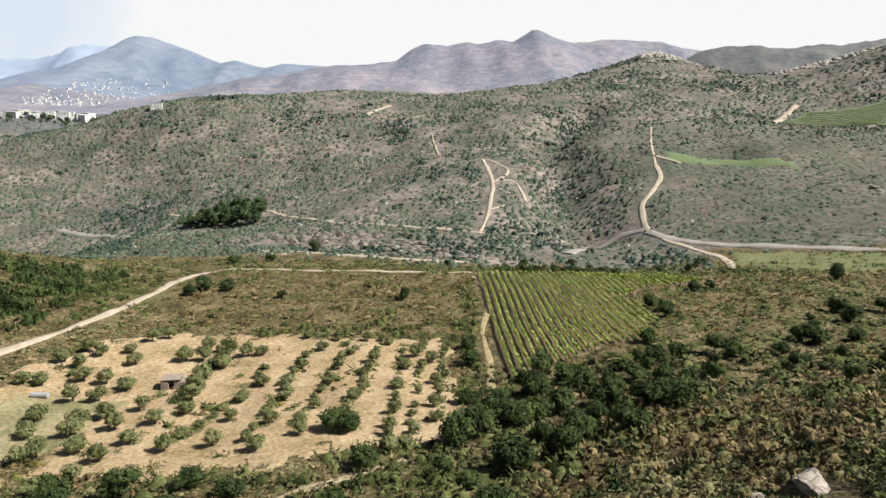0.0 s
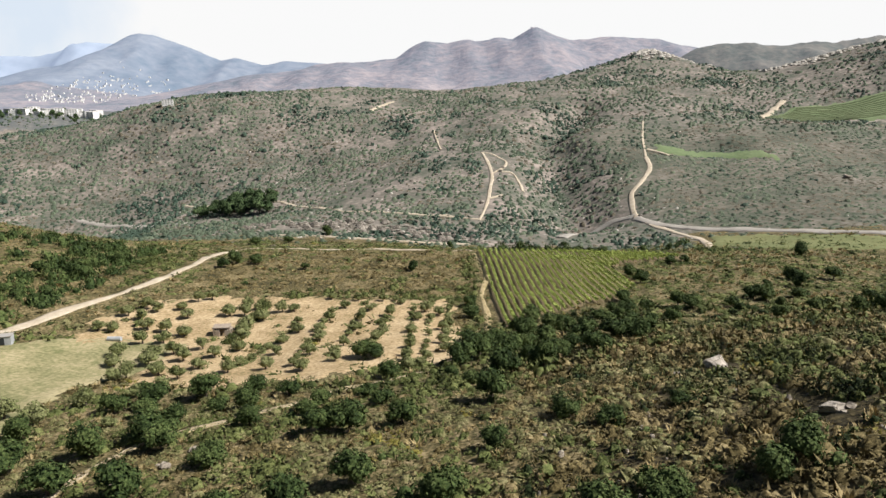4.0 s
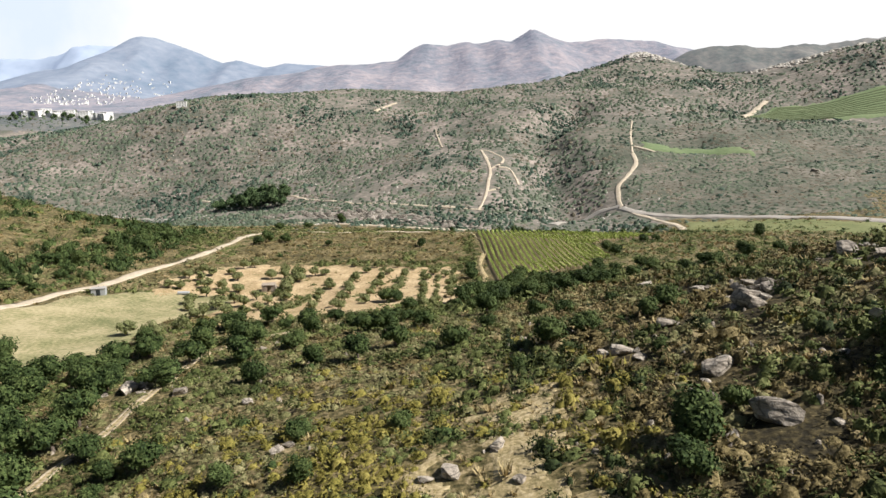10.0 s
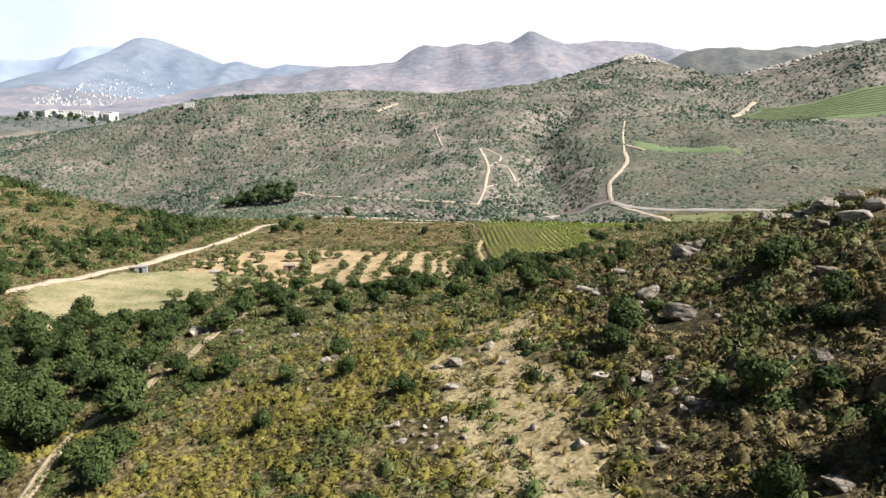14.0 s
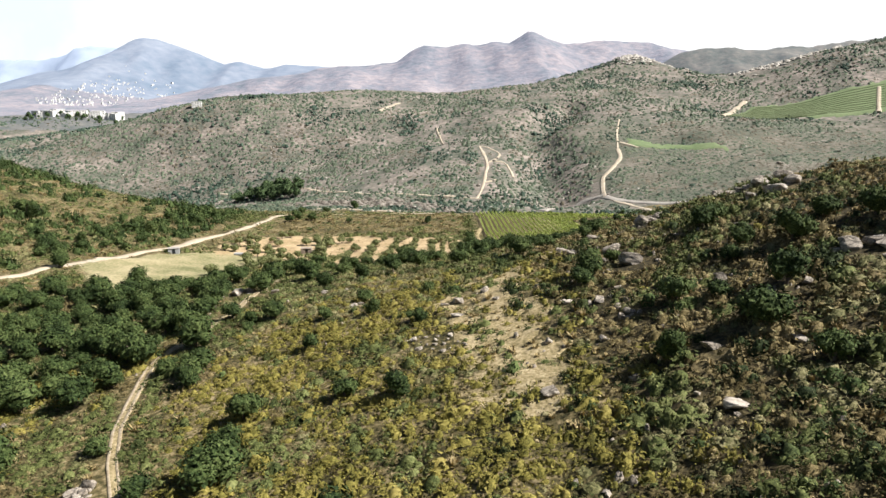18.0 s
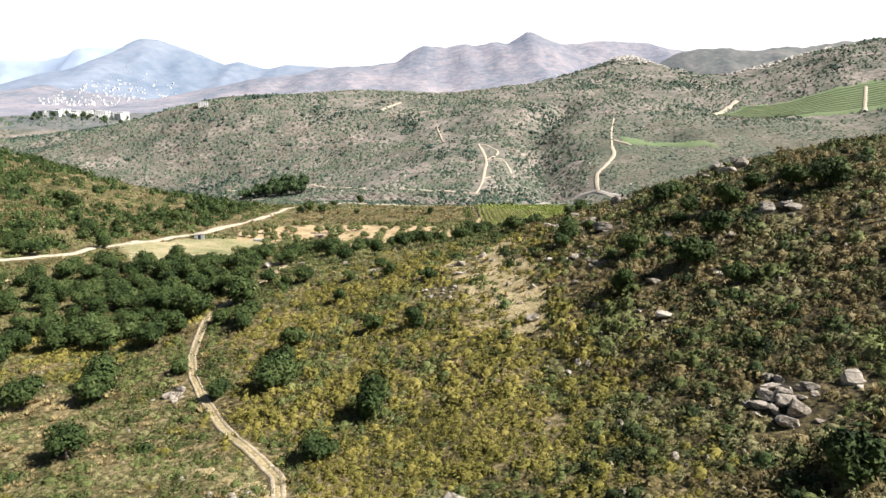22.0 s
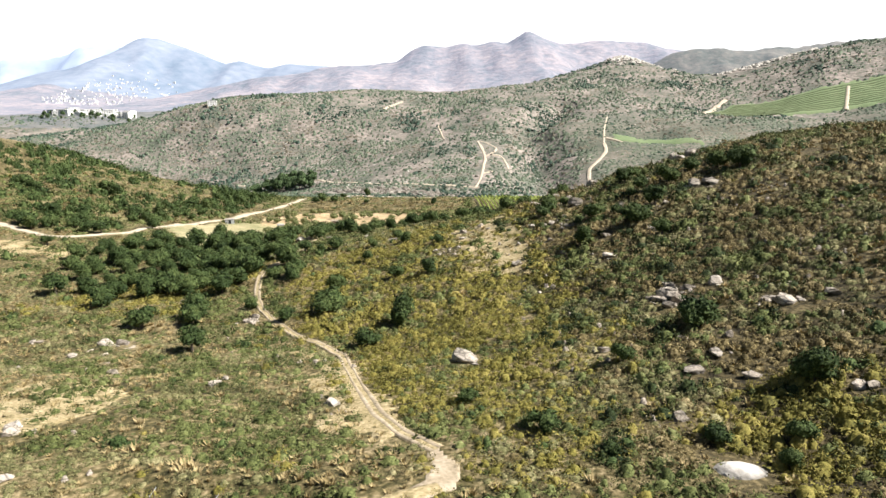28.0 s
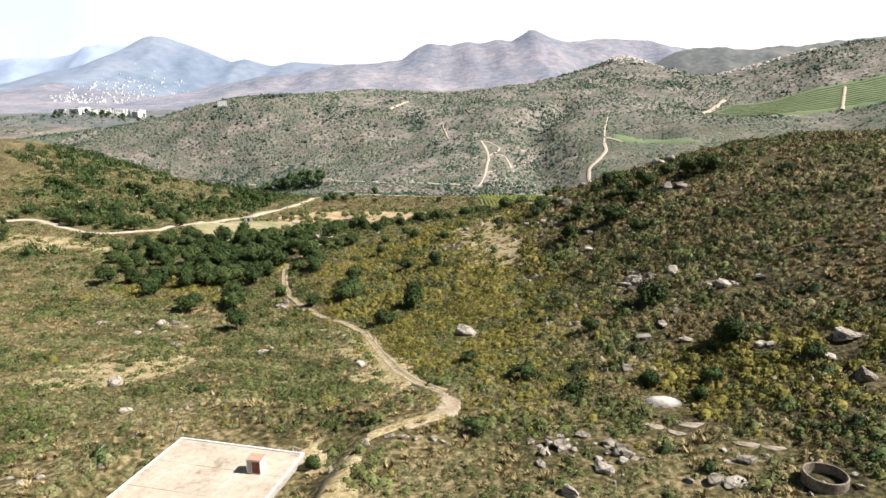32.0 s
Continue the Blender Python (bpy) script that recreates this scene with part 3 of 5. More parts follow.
def crown_parts(r, lobes, spread, rad, per, leaf, centre, squash=0.8):
    out = []
    for i in range(lobes):
        d = unit(1, r)[0]
        if d[2] < -0.75:
            d[2] *= -0.5
        c = np.array(centre) + d * np.array([1, 1, squash]) * spread * (0.35 + 0.65 * r.rand())
        R = rad * (0.75 + 0.5 * r.rand())
        out.append(blob(c, np.array([R, R, R * 0.8]) * 0.66, r, 6, 3, -0.8))
        n = unit(per, r)
        n[:, 2] = np.where(n[:, 2] < -0.4, -n[:, 2], n[:, 2])
        pos = c + n * R * np.array([1, 1, 0.85]) * (0.72 + 0.4 * r.rand(per, 1))
        tilt = n + unit(per, r) * 0.55
        tilt /= np.linalg.norm(tilt, axis=1, keepdims=True)
        out.append(leaf_tips(pos, tilt, leaf * (0.6 + 0.8 * r.rand(per)), r))
    return join(out)


def tree_kind(name, seed, leafmat, lobes, spread, rad, per, leaf, crown_z, squash, trunk_r, label, category, group):
    """One tree at the origin with a crown about two units wide: trunk with limbs, and a crown of leafy lobes."""
    r = np.random.RandomState(seed)
    root = tagged(new(name), label, category, group)
    lean = r.uniform(-0.12, 0.12, 2)
    top = np.array([lean[0], lean[1], crown_z])
    tubes = [tube([(0, 0, -0.15), top * 0.35, top * 0.7 + (0.03, 0, 0), top], [trunk_r * 1.35, trunk_r, trunk_r * 0.8, trunk_r * 0.5])]
    for k in range(4):
        q = 2 * math.pi * (k + r.rand() * 0.6) / 4
        end = top + np.array([math.cos(q) * 0.55, math.sin(q) * 0.55, 0.15 + 0.25 * r.rand()])
        tubes.append(tube([top * 0.55, (top * 0.6 + end * 0.4), end], [trunk_r * 0.6, trunk_r * 0.42, trunk_r * 0.2], 5))
    tv, tf = join(tubes)
    t = new("trunk", mesh_from("trunk", tv, tf, BARK, True)); t.parent = root
    cv, cf = crown_parts(r, lobes, spread, rad, per, leaf, (lean[0], lean[1], crown_z), squash)
    c = new("crown", mesh_from("crown", cv, cf, leafmat)); c.parent = root
    return root


def placed(x, y, scale, height, turn, sink=0.0):
    return Matrix.Translation((x, y, ground_height(x, y) - sink)) @ Matrix.Rotation(turn, 4, "Z") @ Matrix.Diagonal((scale, scale, scale * height, 1))


def plant(kinds, spots, r, height=(0.85, 1.15), sink=0.1):
    """Copies of the kinds of a thing at plan spots (x, y, width)."""
    used = set()
    for n, (x, y, w) in enumerate(spots):
        k = n % len(kinds)
        m = placed(x, y, w / 2, r.uniform(*height), r.uniform(0, 6.28), sink)
        if k in used:
            copy_thing(kinds[k], m)
        else:
            used.add(k)
            first[k] = (kinds[k], m)
    for k in used:
        ob, m = first[k]
        ob.matrix_basis = m


first = {}
oaks = [tree_kind("holm_oak", 20 + i, OAKLEAF, 12 + i % 3, 0.62, 0.45, 104, 0.074, 0.7, 0.75, 0.07, "dark green evergreen oak standing in the scrub", "tree", "evergreen oaks") for i in range(6)]
olives = [tree_kind("olive_tree", 60 + i, OLIVELEAF, 10, 0.62, 0.4, 74, 0.085, 0.78, 0.7, 0.08, "grey-green olive tree on pale tilled earth", "tree", "olive trees of the grove") for i in range(4)]
pines = [tree_kind("pine_tree", 80 + i, PINELEAF, 12, 0.62, 0.45, 70, 0.12, 0.98, 0.8, 0.06, "dark green pine in the valley grove", "tree", "valley pines") for i in range(3)]

OAKS_FRONT = [(-4.6, -112.7, 2.9), (16.9, -108.9, 2.3), (28.8, -106.1, 2.6), (18.9, -105.9, 2.9), (5.4, -105.7, 2), (13.5, -105.1, 2.4), (1.1, -101.3, 3.3), (23.5, -99.7, 4.9), (-4.4, -93, 2.4), (10.8, -89.1, 2.9), (20, -83.8, 5.2), (-17, -65.9, 4.2), (-42.2, -63, 5.1), (-13.1, -58.4, 5.5), (26.9, -52.1, 3.9), (-56.4, -48.3, 6.2), (-32.5, -47.9, 4.2), (-25.7, -46.8, 6.6), (-48.4, -46.2, 7.8), (16.5, -44.9, 4.1), (25.1, -43.8, 6.3), (-26.1, -43, 4.5), (-49.6, -41.9, 8.5), (-41.2, -38.9, 3.2), (30, -38.2, 5.3), (-9.1, -37.2, 4.4)]
OAKS_WOOD = [(24.1, -36.1, 3.2), (-26.5, -35.4, 4.7), (-15.3, -34.6, 3.8), (46.1, -34.4, 5.9), (20.7, -33.9, 5), (-71.8, -31.6, 7.4), (44.1, -29.1, 5.3), (35.3, -28.9, 5.1), (29.3, -27.1, 3.2), (-58.1, -26.2, 7.8), (-50.8, -25.6, 8.5), (-66.3, -25.3, 10.1), (41.2, -24.2, 4.5), (32, -24.1, 3.9), (-36.9, -24, 4.5), (-62.3, -23.3, 7.5), (-86, -22.1, 8.2), (-48.4, -21.2, 5.8), (-37.3, -19.8, 5.8), (14.1, -18.8, 4.4), (-22.3, -18.5, 3), (-42.4, -18.5, 3.9), (-8.1, -16.8, 3.7), (15.2, -15.2, 5.5), (-48.3, -14, 6.7), (19.2, -12.6, 3.1), (32.1, -12, 5.9), (-41.5, -10, 8)]
OAKS_SLOPE = [(34.9, -9.8, 4.1), (-14.9, -8.8, 3.2), (-55.9, -7.8, 8.1), (-22.3, -6.7, 3.1), (-34.8, -5.8, 2.9), (-65.3, -3.9, 9.3), (-55, -3, 8.5), (-34.9, -2.8, 3.2), (-31.8, -2, 4.5), (-45.1, -2, 6.6), (-6.8, -1.7, 3.1), (-17.1, 0.5, 3.3), (-39.7, 2.3, 4.9), (18.7, 2.7, 2.7), (-85.6, 3, 7.7), (-54.7, 5.7, 7.2), (-45.6, 6.1, 7.8), (5.8, 8.7, 2.4), (-91.6, 11.6, 13.9), (-46.5, 12.6, 8.6), (-65.3, 13.9, 11.1), (9.6, 14.8, 5), (14.7, 15.8, 4.3), (21.9, 16.5, 3.9), (25, 18.1, 4), (14, 18.6, 2.8), (-5.4, 20.2, 2.3), (-27.7, 20.6, 4.4)]
OAKS_BELT = [(-1.6, 23.3, 5.3), (-90.3, 23.4, 11.8), (-41.3, 23.6, 6.4), (-14.4, 24.2, 5), (-20.6, 25.4, 4.5), (-74.9, 25.5, 7.1), (-68.5, 26.1, 6.7), (-121.2, 27.6, 15), (-9.7, 29, 5.2), (-86, 29.5, 9), (-61.1, 29.8, 8.5), (-32.6, 31.6, 5.9), (-78, 33.3, 4.2), (3.7, 33.7, 3.4), (-41.5, 34, 6.3), (15.4, 34.4, 3.5), (22.9, 36.6, 2.9), (-72.8, 37.2, 8.5), (-54.6, 37.2, 8), (-26.4, 38.2, 4.6), (-108.1, 38.6, 7.6), (12.1, 40.4, 3.7), (-51.3, 41.2, 8.8), (-43.4, 45, 6.2), (-12.4, 45.9, 5.6), (-16.3, 46.3, 5.7), (-6.2, 47.1, 4.8), (-37.5, 49, 7.1)]
OAKS_VALLEY = [(5.2, 52.7, 5.9), (-100.2, 54.7, 10), (-87.8, 60, 16.1), (-124.8, 60.2, 10.7), (-45.3, 64.8, 10.4), (-24.7, 65.9, 4.5), (8.2, 67.1, 5.9), (-38.1, 67.7, 5.7), (14.4, 69.9, 7.1), (-10.2, 72.4, 4.6), (24.4, 77.6, 8.2), (1.8, 78.6, 6.5), (74.6, 79.2, 7.5), (5.2, 81.6, 6.6), (-112.3, 81.9, 13.6), (-100.8, 83.7, 17.9), (34.1, 85.8, 5.3), (-85, 92.1, 13.6), (5.2, 118.9, 5.2), (73.6, 124.3, 5.7), (43.9, 130.7, 5.5), (98.6, 153, 10.7), (111.7, 154.9, 8), (125.7, 198.8, 10.8)]
OLIVES_NEAR = [(-46.4, 55, 2.9), (-58.4, 57.7, 4.7), (-64.7, 60.5, 4.4), (-55.9, 65.9, 4.9), (-50.5, 70.3, 3.9), (-47.7, 73.2, 3.9), (-7.2, 77.7, 3.2), (-5, 78.5, 2.9), (-47.6, 79.7, 3.9), (-59.6, 80.6, 3.9), (-26, 80.9, 3.4), (-58, 82.3, 4.2), (-39.9, 82.6, 3.5), (-33.4, 83.7, 3.6), (-52.8, 83.8, 4.1), (-21.1, 85.3, 3.1), (-46.3, 85.8, 3.9), (-7.9, 86.6, 3), (-13.9, 87.4, 3.4), (-39.6, 87.8, 3.3), (-0.9, 88.6, 2.8), (-64, 89.7, 4.3), (-57.7, 90.1, 4.2), (-26.7, 90.2, 3.5), (-51.6, 91.9, 4.1), (-7.6, 92.5, 3.1), (-58, 93, 4.6)]
OLIVES_FAR = [(-33.9, 93.6, 3.4), (-46.1, 93.6, 3.7), (-1.4, 94.9, 3.4), (-66.3, 95.4, 4.5), (-21.3, 96.5, 3.1), (-55.6, 96.9, 4.1), (-42.5, 97, 3.7), (-15.3, 99.9, 3.5), (-50.9, 100, 3.9), (-27.1, 102, 3.6), (-43.8, 102.8, 4.3), (-35.1, 103.2, 3.4), (-65.1, 103.7, 4), (-60.9, 104.2, 4.2), (-13.9, 104.4, 3.6), (-8, 104.7, 3.3), (-1.6, 107.9, 3.4), (-20.6, 108, 3.7), (-77.3, 108.9, 4.3), (-28.3, 109, 3.5), (-45.9, 109.3, 4.6), (-33.4, 109.5, 3.5), (-74.4, 110, 4.3), (-58.8, 110.1, 4.3), (-63.7, 112.4, 4.2), (-68, 112.5, 4.2), (-45.8, 114, 4.7)]
OLIVES_EDGE = [(-7.1, 115.7, 3.1), (-20.4, 116.6, 3.4), (-27.8, 117.2, 3.7), (-72, 117.9, 3.9), (-44.1, 119.3, 4.8), (-75.9, 119.9, 4.3), (-2.3, 120.1, 3.9), (-14.3, 120.7, 3.5), (-62.4, 121.1, 3.9), (-49.7, 123.9, 4.6), (-5.9, 124.1, 4), (-70.8, 124.1, 4), (-53.3, 124.1, 4.6), (-73.9, 125.4, 4.1), (-18.9, 125.5, 3.4), (-40.8, 125.5, 4.5), (-37.9, 125.5, 3.7), (-65.7, 126.7, 3.8), (-25.9, 128, 3.5), (-50.9, 130.3, 4), (-11.8, 131.6, 3), (-64.2, 132.8, 3.9), (-16.9, 133.3, 3), (-23.2, 133.4, 3.1), (-30.4, 135.2, 3.1), (-61.5, 135.2, 3.9)]
ROCKS_SPUR = [(-18.7, -2.1, 1.8), (-17.8, -1.3, 1.3), (-26.1, 12.5, 2.1), (-8.1, -23.6, 1.4), (-9.3, -23.4, 1.1), (-6.6, -23.3, 0.8), (-3.6, -24.1, 1.1), (-4.3, -12.2, 1.8), (-2.5, -12, 2.4), (1.8, -9.1, 2.2), (3, -15, 1.4), (-2.6, -18.1, 2.2), (7.3, -32.8, 1.8), (12.5, -36.1, 1.7), (-5.5, -26.1, 1), (-7.4, -26.6, 1.2), (-4.5, -28.4, 1.2), (-1.8, -27.6, 1), (-39.7, -46.1, 2.2), (-38.7, -44.9, 2.3), (-38.1, -47.7, 1.8), (20.1, -44.6, 2.4), (18.4, -53.9, 2.1), (13.2, -45.5, 1.7), (5.8, -43.6, 2.4), (11.1, -23.6, 2.1), (21.1, -5.3, 4.1)]
ROCKS_RIDGE = [(33.2, 51.9, 6.6), (31.5, 25.7, 2.9), (22.1, 10.1, 2.8), (30, 9.9, 4.7), (32.7, 15.5, 3.5), (35.5, 19.3, 2.8), (35.3, 16, 3), (31.5, 9.7, 3.2), (14.2, 6.2, 2.3), (15.8, 5.4, 2.7), (17.3, 5, 1.4), (16.9, 2.7, 1.8), (-30.6, 44.1, 1.7), (-31.9, 39.3, 2), (-45.4, 22.5, 4.4), (-37.1, 19.4, 3.3), (-43.6, 23.8, 2.9), (21.2, -15.4, 5), (30.1, 7.7, 3.6), (31.9, 8.7, 2.4)]
ROCKS_CREST = [(48.3, 21.1, 3.9), (46.7, 12.4, 3.6), (48.7, 10.8, 3.1), (51.1, 10, 4.5), (55.7, 13.2, 5.6), (34.3, -6.1, 2.5), (35.2, -16.6, 3.1), (26.3, -31.9, 2.2), (29.1, -9.6, 1.3), (14.4, -26.4, 2.2), (16.6, -29.1, 1), (16, -32.2, 1.6), (15.2, -32.7, 1.4), (15.7, -33.4, 1), (21, -29.4, 1.5), (17, -24.5, 1.3), (19, -9.8, 1.9), (46.1, -2.5, 4.4), (50, -0.4, 4.5), (218.9, 326.3, 17.6), (43.8, -1.1, 3.3), (38, -35.3, 3.2), (39.6, -36.1, 2.8), (40, -38, 2.8), (28.4, -38.7, 1.9), (31.7, -38.9, 1.9), (21.1, -73.2, 1.9)]
ROCKS_FRONT = [(20.9, -71.8, 1.7), (21.1, -75.4, 2.8), (21.1, -74, 2.1), (23.2, -73, 1.9), (21.3, -70.2, 1.5), (21.9, -71.1, 1.5), (19.8, -76.7, 2.3), (26.5, -47.8, 1.7), (3.9, -67.9, 0.7), (7.2, -59.5, 1.1), (16.5, -51.1, 0.9), (-4.2, -78.9, 3.3), (10.1, -85.1, 1.9), (26.2, -73.4, 2.2), (28.7, -82.5, 2.7), (29.4, -84, 2.7), (33.5, -84.9, 2.1), (16.2, -93.6, 2.3), (19.1, -91.5, 1.8), (21.7, -87.9, 1.9), (11.9, -101.4, 1.7), (20.1, -96.3, 2), (25.8, -101.6, 1.6), (26.6, -102, 1.6), (-17.8, -89.3, 2.1), (-32.9, -80.3, 1.7), (-32.3, -78.4, 1.4), (-48.2, -73.3, 1.8), (-58.1, -64.8, 2.3), (-56.6, -58.7, 2.9), (-54.9, -57.8, 2.9)]
ROCKS_FOOT = [(-46.4, -94.6, 2.6), (-39.4, -105.6, 1.3), (-33.7, -104.5, 1), (-69.4, -55.7, 1.4), (-68.5, -55.7, 1.4), (-45.6, -95.8, 2.3), (-41.4, -119.7, 0.8), (-40, -120.6, 0.9), (-39.1, -119.9, 0.9), (0.9, -116.6, 1.5), (2.7, -115.6, 2), (4.8, -113.8, 1.6), (7.3, -117.2, 2), (5.1, -119.6, 2.4), (14.1, -122.7, 2.2), (13, -122.2, 1.7), (1.9, -123.5, 2.2), (33.1, -103.3, 3.4), (30.3, -106.3, 2), (30.9, -110.5, 3.1), (16.2, -119.8, 2), (-12.1, -113, 1.2), (-10.8, -113.3, 0.9), (-9.8, -113.8, 0.9), (-8.3, -113.8, 1), (-7.3, -114.3, 0.8), (-14, -114.3, 1), (15.2, -118, 0.9), (6.6, -115.4, 1.6), (0.6, -118.3, 1.2), (11.2, -121.6, 1.1), (17.6, -86.7, 1.5), (26.3, -101.1, 1)]

oak_spots = [(x, y, min(w, 6.5)) for x, y, w in OAKS_FRONT + OAKS_WOOD + OAKS_SLOPE + OAKS_BELT + OAKS_VALLEY if w < 12.5]
r = np.random.RandomState(3)


def fill(poly, n, wmin, wmax, gap, spots, r, avoid=()):
    """More of a kind inside a plan outline, kept apart from each other."""
    p = np.array(poly)
    tries = 0
    while n > 0 and tries < 4000:
        tries += 1
        x, y = r.uniform(p[:, 0].min(), p[:, 0].max()), r.uniform(p[:, 1].min(), p[:, 1].max())
        if not inside(poly, np.array(x), np.array(y)):
            continue
        if any(inside(a, np.array(x), np.array(y)) for a in avoid):
            continue
        if min(float(from_line(PATH_LINE, np.array(x), np.array(y))), float(from_line(MAIN_TRACK, np.array(x), np.array(y)))) < 3:
            continue
        if any((x - o[0]) ** 2 + (y - o[1]) ** 2 < gap ** 2 for o in spots):
            continue
        spots.append((x, y, r.uniform(wmin, wmax)))
        n -= 1


AVOID = (FIELD, GROVE, VINE)
fill([(-125, 62), (-100, 66), (-94, 110), (-100, 150), (-118, 140), (-124, 100)], 24, 3.0, 5.0, 3.4, oak_spots, r, AVOID)
fill([(-98, 20), (-78, 26), (-62, 36), (-58, 44), (-50, 30), (-44, 5), (-48, -15), (-62, -30), (-80, -22), (-98, 0)], 84, 3.6, 6.4, 3.1, oak_spots, r, AVOID)
fill([(-60, 40), (-56, 72), (-20, 70), (-2, 58), (-12, 48), (-40, 40)], 14, 3.0, 5.0, 4.0, oak_spots, r, AVOID)
fill([(3, 78), (8, 98), (30, 118), (50, 128), (60, 116), (42, 96), (18, 74)], 20, 3.0, 5.5, 4.2, oak_spots, r, AVOID)
fill([(-170, 10), (-130, -5), (-105, 22), (-102, 60), (-140, 55)], 16, 3.0, 5.0, 5.0, oak_spots, r, AVOID)
fill([(60, 60), (110, 80), (130, 130), (80, 150), (55, 120)], 14, 2.4, 4.5, 6.0, oak_spots, r, AVOID)
fill([(5, 208), (90, 206), (110, 250), (60, 262), (0, 250)], 16, 2.5, 4.5, 5.0, oak_spots, r, AVOID)
fill([(1, 100), (9, 100), (22, 117), (38, 116), (40, 98), (33, 86), (22, 75), (12, 59), (0, 61)], 20, 3.2, 5.6, 3.8, oak_spots, r, AVOID)
oak_spots += [(-131, 39, 7.5), (-127, 36, 6.5), (-124, 41, 6.0), (-117, 45, 6.5), (-113, 50, 5.5), (-114, 74, 7.0), (-140, 106, 7.5), (-135, 102, 6.0), (-162, 89, 8.0), (-155, 84, 6.5), (-133, 56, 6.5), (-128, 60, 5.5), (-110, 112, 7.0), (-106, 118, 6.0), (-112, 38, 5.0)]
oak_spots += [(-67, 173, 6.0), (-69.5, 168, 5.0), (-61.5, 174, 5.0), (-44, 167, 3.4), (-11, 166, 4.6), (-78, 230, 5.5), (-67, 240, 5.0), (-98, 161, 5.5), (-99.5, 142, 7.0), (-103, 150, 6.0), (-55, 266, 7.0), (54, 161, 5.0), (56.5, 156, 4.6), (54.5, 150.5, 5.2), (73, 179, 4.6), (78, 181, 4.0), (95, 143, 6.5), (75, 121, 5.0), (40.4, 114.5, 5.4), (30, 88, 6.4), (33.5, 90.5, 6.0), (37.2, 92, 5.5), (14.6, 98.5, 4.2), (-16, 87, 5.2), (-13.5, 86, 4.6), (5.3, 128, 5.0)]
plant(oaks, oak_spots, r)
OLIVE_ROWS = ((-34.4, 118, -39.6, 84), (-28.2, 129, -28.7, 83), (-20.7, 135, -22.5, 83), (-13.7, 135.5, -16.1, 85), (-9.1, 132, -7.5, 80), (-4.3, 136, -4.8, 79), (0.6, 135, -1.1, 90), (-48, 133, -43.9, 96))
olive_spots = [(x, y, w * 1.02) for x, y, w in OLIVES_NEAR + OLIVES_FAR + OLIVES_EDGE]
for x0, y0, x1, y1 in OLIVE_ROWS:
    for t in np.arange(0.03, 1, 3.6 / math.hypot(x1 - x0, y1 - y0)):
        x, y = x0 + (x1 - x0) * t + r.normal(0, 0.25), y0 + (y1 - y0) * t
        if min(math.hypot(x - o[0], y - o[1]) for o in olive_spots) > 2.9 and r.rand() < 0.85:
            olive_spots.append((x, y, r.uniform(1.9, 2.8)))
plant(olives, olive_spots, r)
pine_spots = []
fill([(-182, 425), (-116, 388), (-120, 422), (-150, 440)], 34, 7, 11, 5, pine_spots, r)
plant(pines, pine_spots, r, (1.0, 1.3), 0.3)

# ---- the vineyard ----
def vine_row(x0, y0, x1, y1, r):
    """One row of vines on wires: a leafy hedge, short stocks and an end post at either side."""
    L = math.hypot(x1 - x0, y1 - y0)
    root = tagged(new("vine_row"), "green leafy vine row on posts over bare earth", "vines", "vine rows")
    n = int(L * 36)
    t = r.rand(n)
    gaps = rough(t * L / 1.1, np.full(n, x0), 5)
    px = x0 + (x1 - x0) * t + r.normal(0, 0.12, n)
    py = y0 + (y1 - y0) * t + r.normal(0, 0.1, n)
    pz = land(px, py) + 0.45 + (0.9 + 0.25 * gaps) * r.rand(n) ** 0.7
    nrm = unit(n, r) * 0.8 + np.array([0, 0, 0.6])
    nrm /= np.linalg.norm(nrm, axis=1, keepdims=True)
    v, f = leaf_quads(np.stack([px, py, pz], 1), nrm, 0.15 + 0.14 * r.rand(n), r, 0.8)
    o = tagged(new("foliage", mesh_from("foliage", v, f, VINELEAF)), kind="stuff"); o.parent = root
    tubes = []
    for k in range(int(L / 1.6)):
        q = (k + 0.5) * 1.6 / L
        x, y = x0 + (x1 - x0) * q, y0 + (y1 - y0) * q
        z = ground_height(x, y)
        tubes.append(tube([(x, y, z), (x, y, z + 0.7)], [0.05, 0.04], 3))
    if tubes:
        o = tagged(new("stocks", mesh_from("stocks", *join(tubes), BARK)), kind="stuff"); o.parent = root
    for x, y in ((x0, y0), (x1, y1)):
        z = ground_height(x, y)
        o = new("post", mesh_from("post", *tube([(x, y, z), (x, y, z + 1.5)], [0.06, 0.06], 5), BARK)); o.parent = root
    return root


slope = -0.02
for k in range(46):
    xb = 9.4 + 1.92 * k
    ys = np.arange(98, 206, 0.5)
    xs = xb + slope * (ys - 100)
    ok = inside(VINE, xs, ys)
    if ok.sum() < 8:
        continue
    edges = np.flatnonzero(np.diff(np.r_[0, ok.astype(int), 0]))
    for a, b in zip(edges[::2], edges[1::2]):
        if b - a > 8:
            vine_row(xs[a] , ys[a], xs[b - 1], ys[b - 1], r)

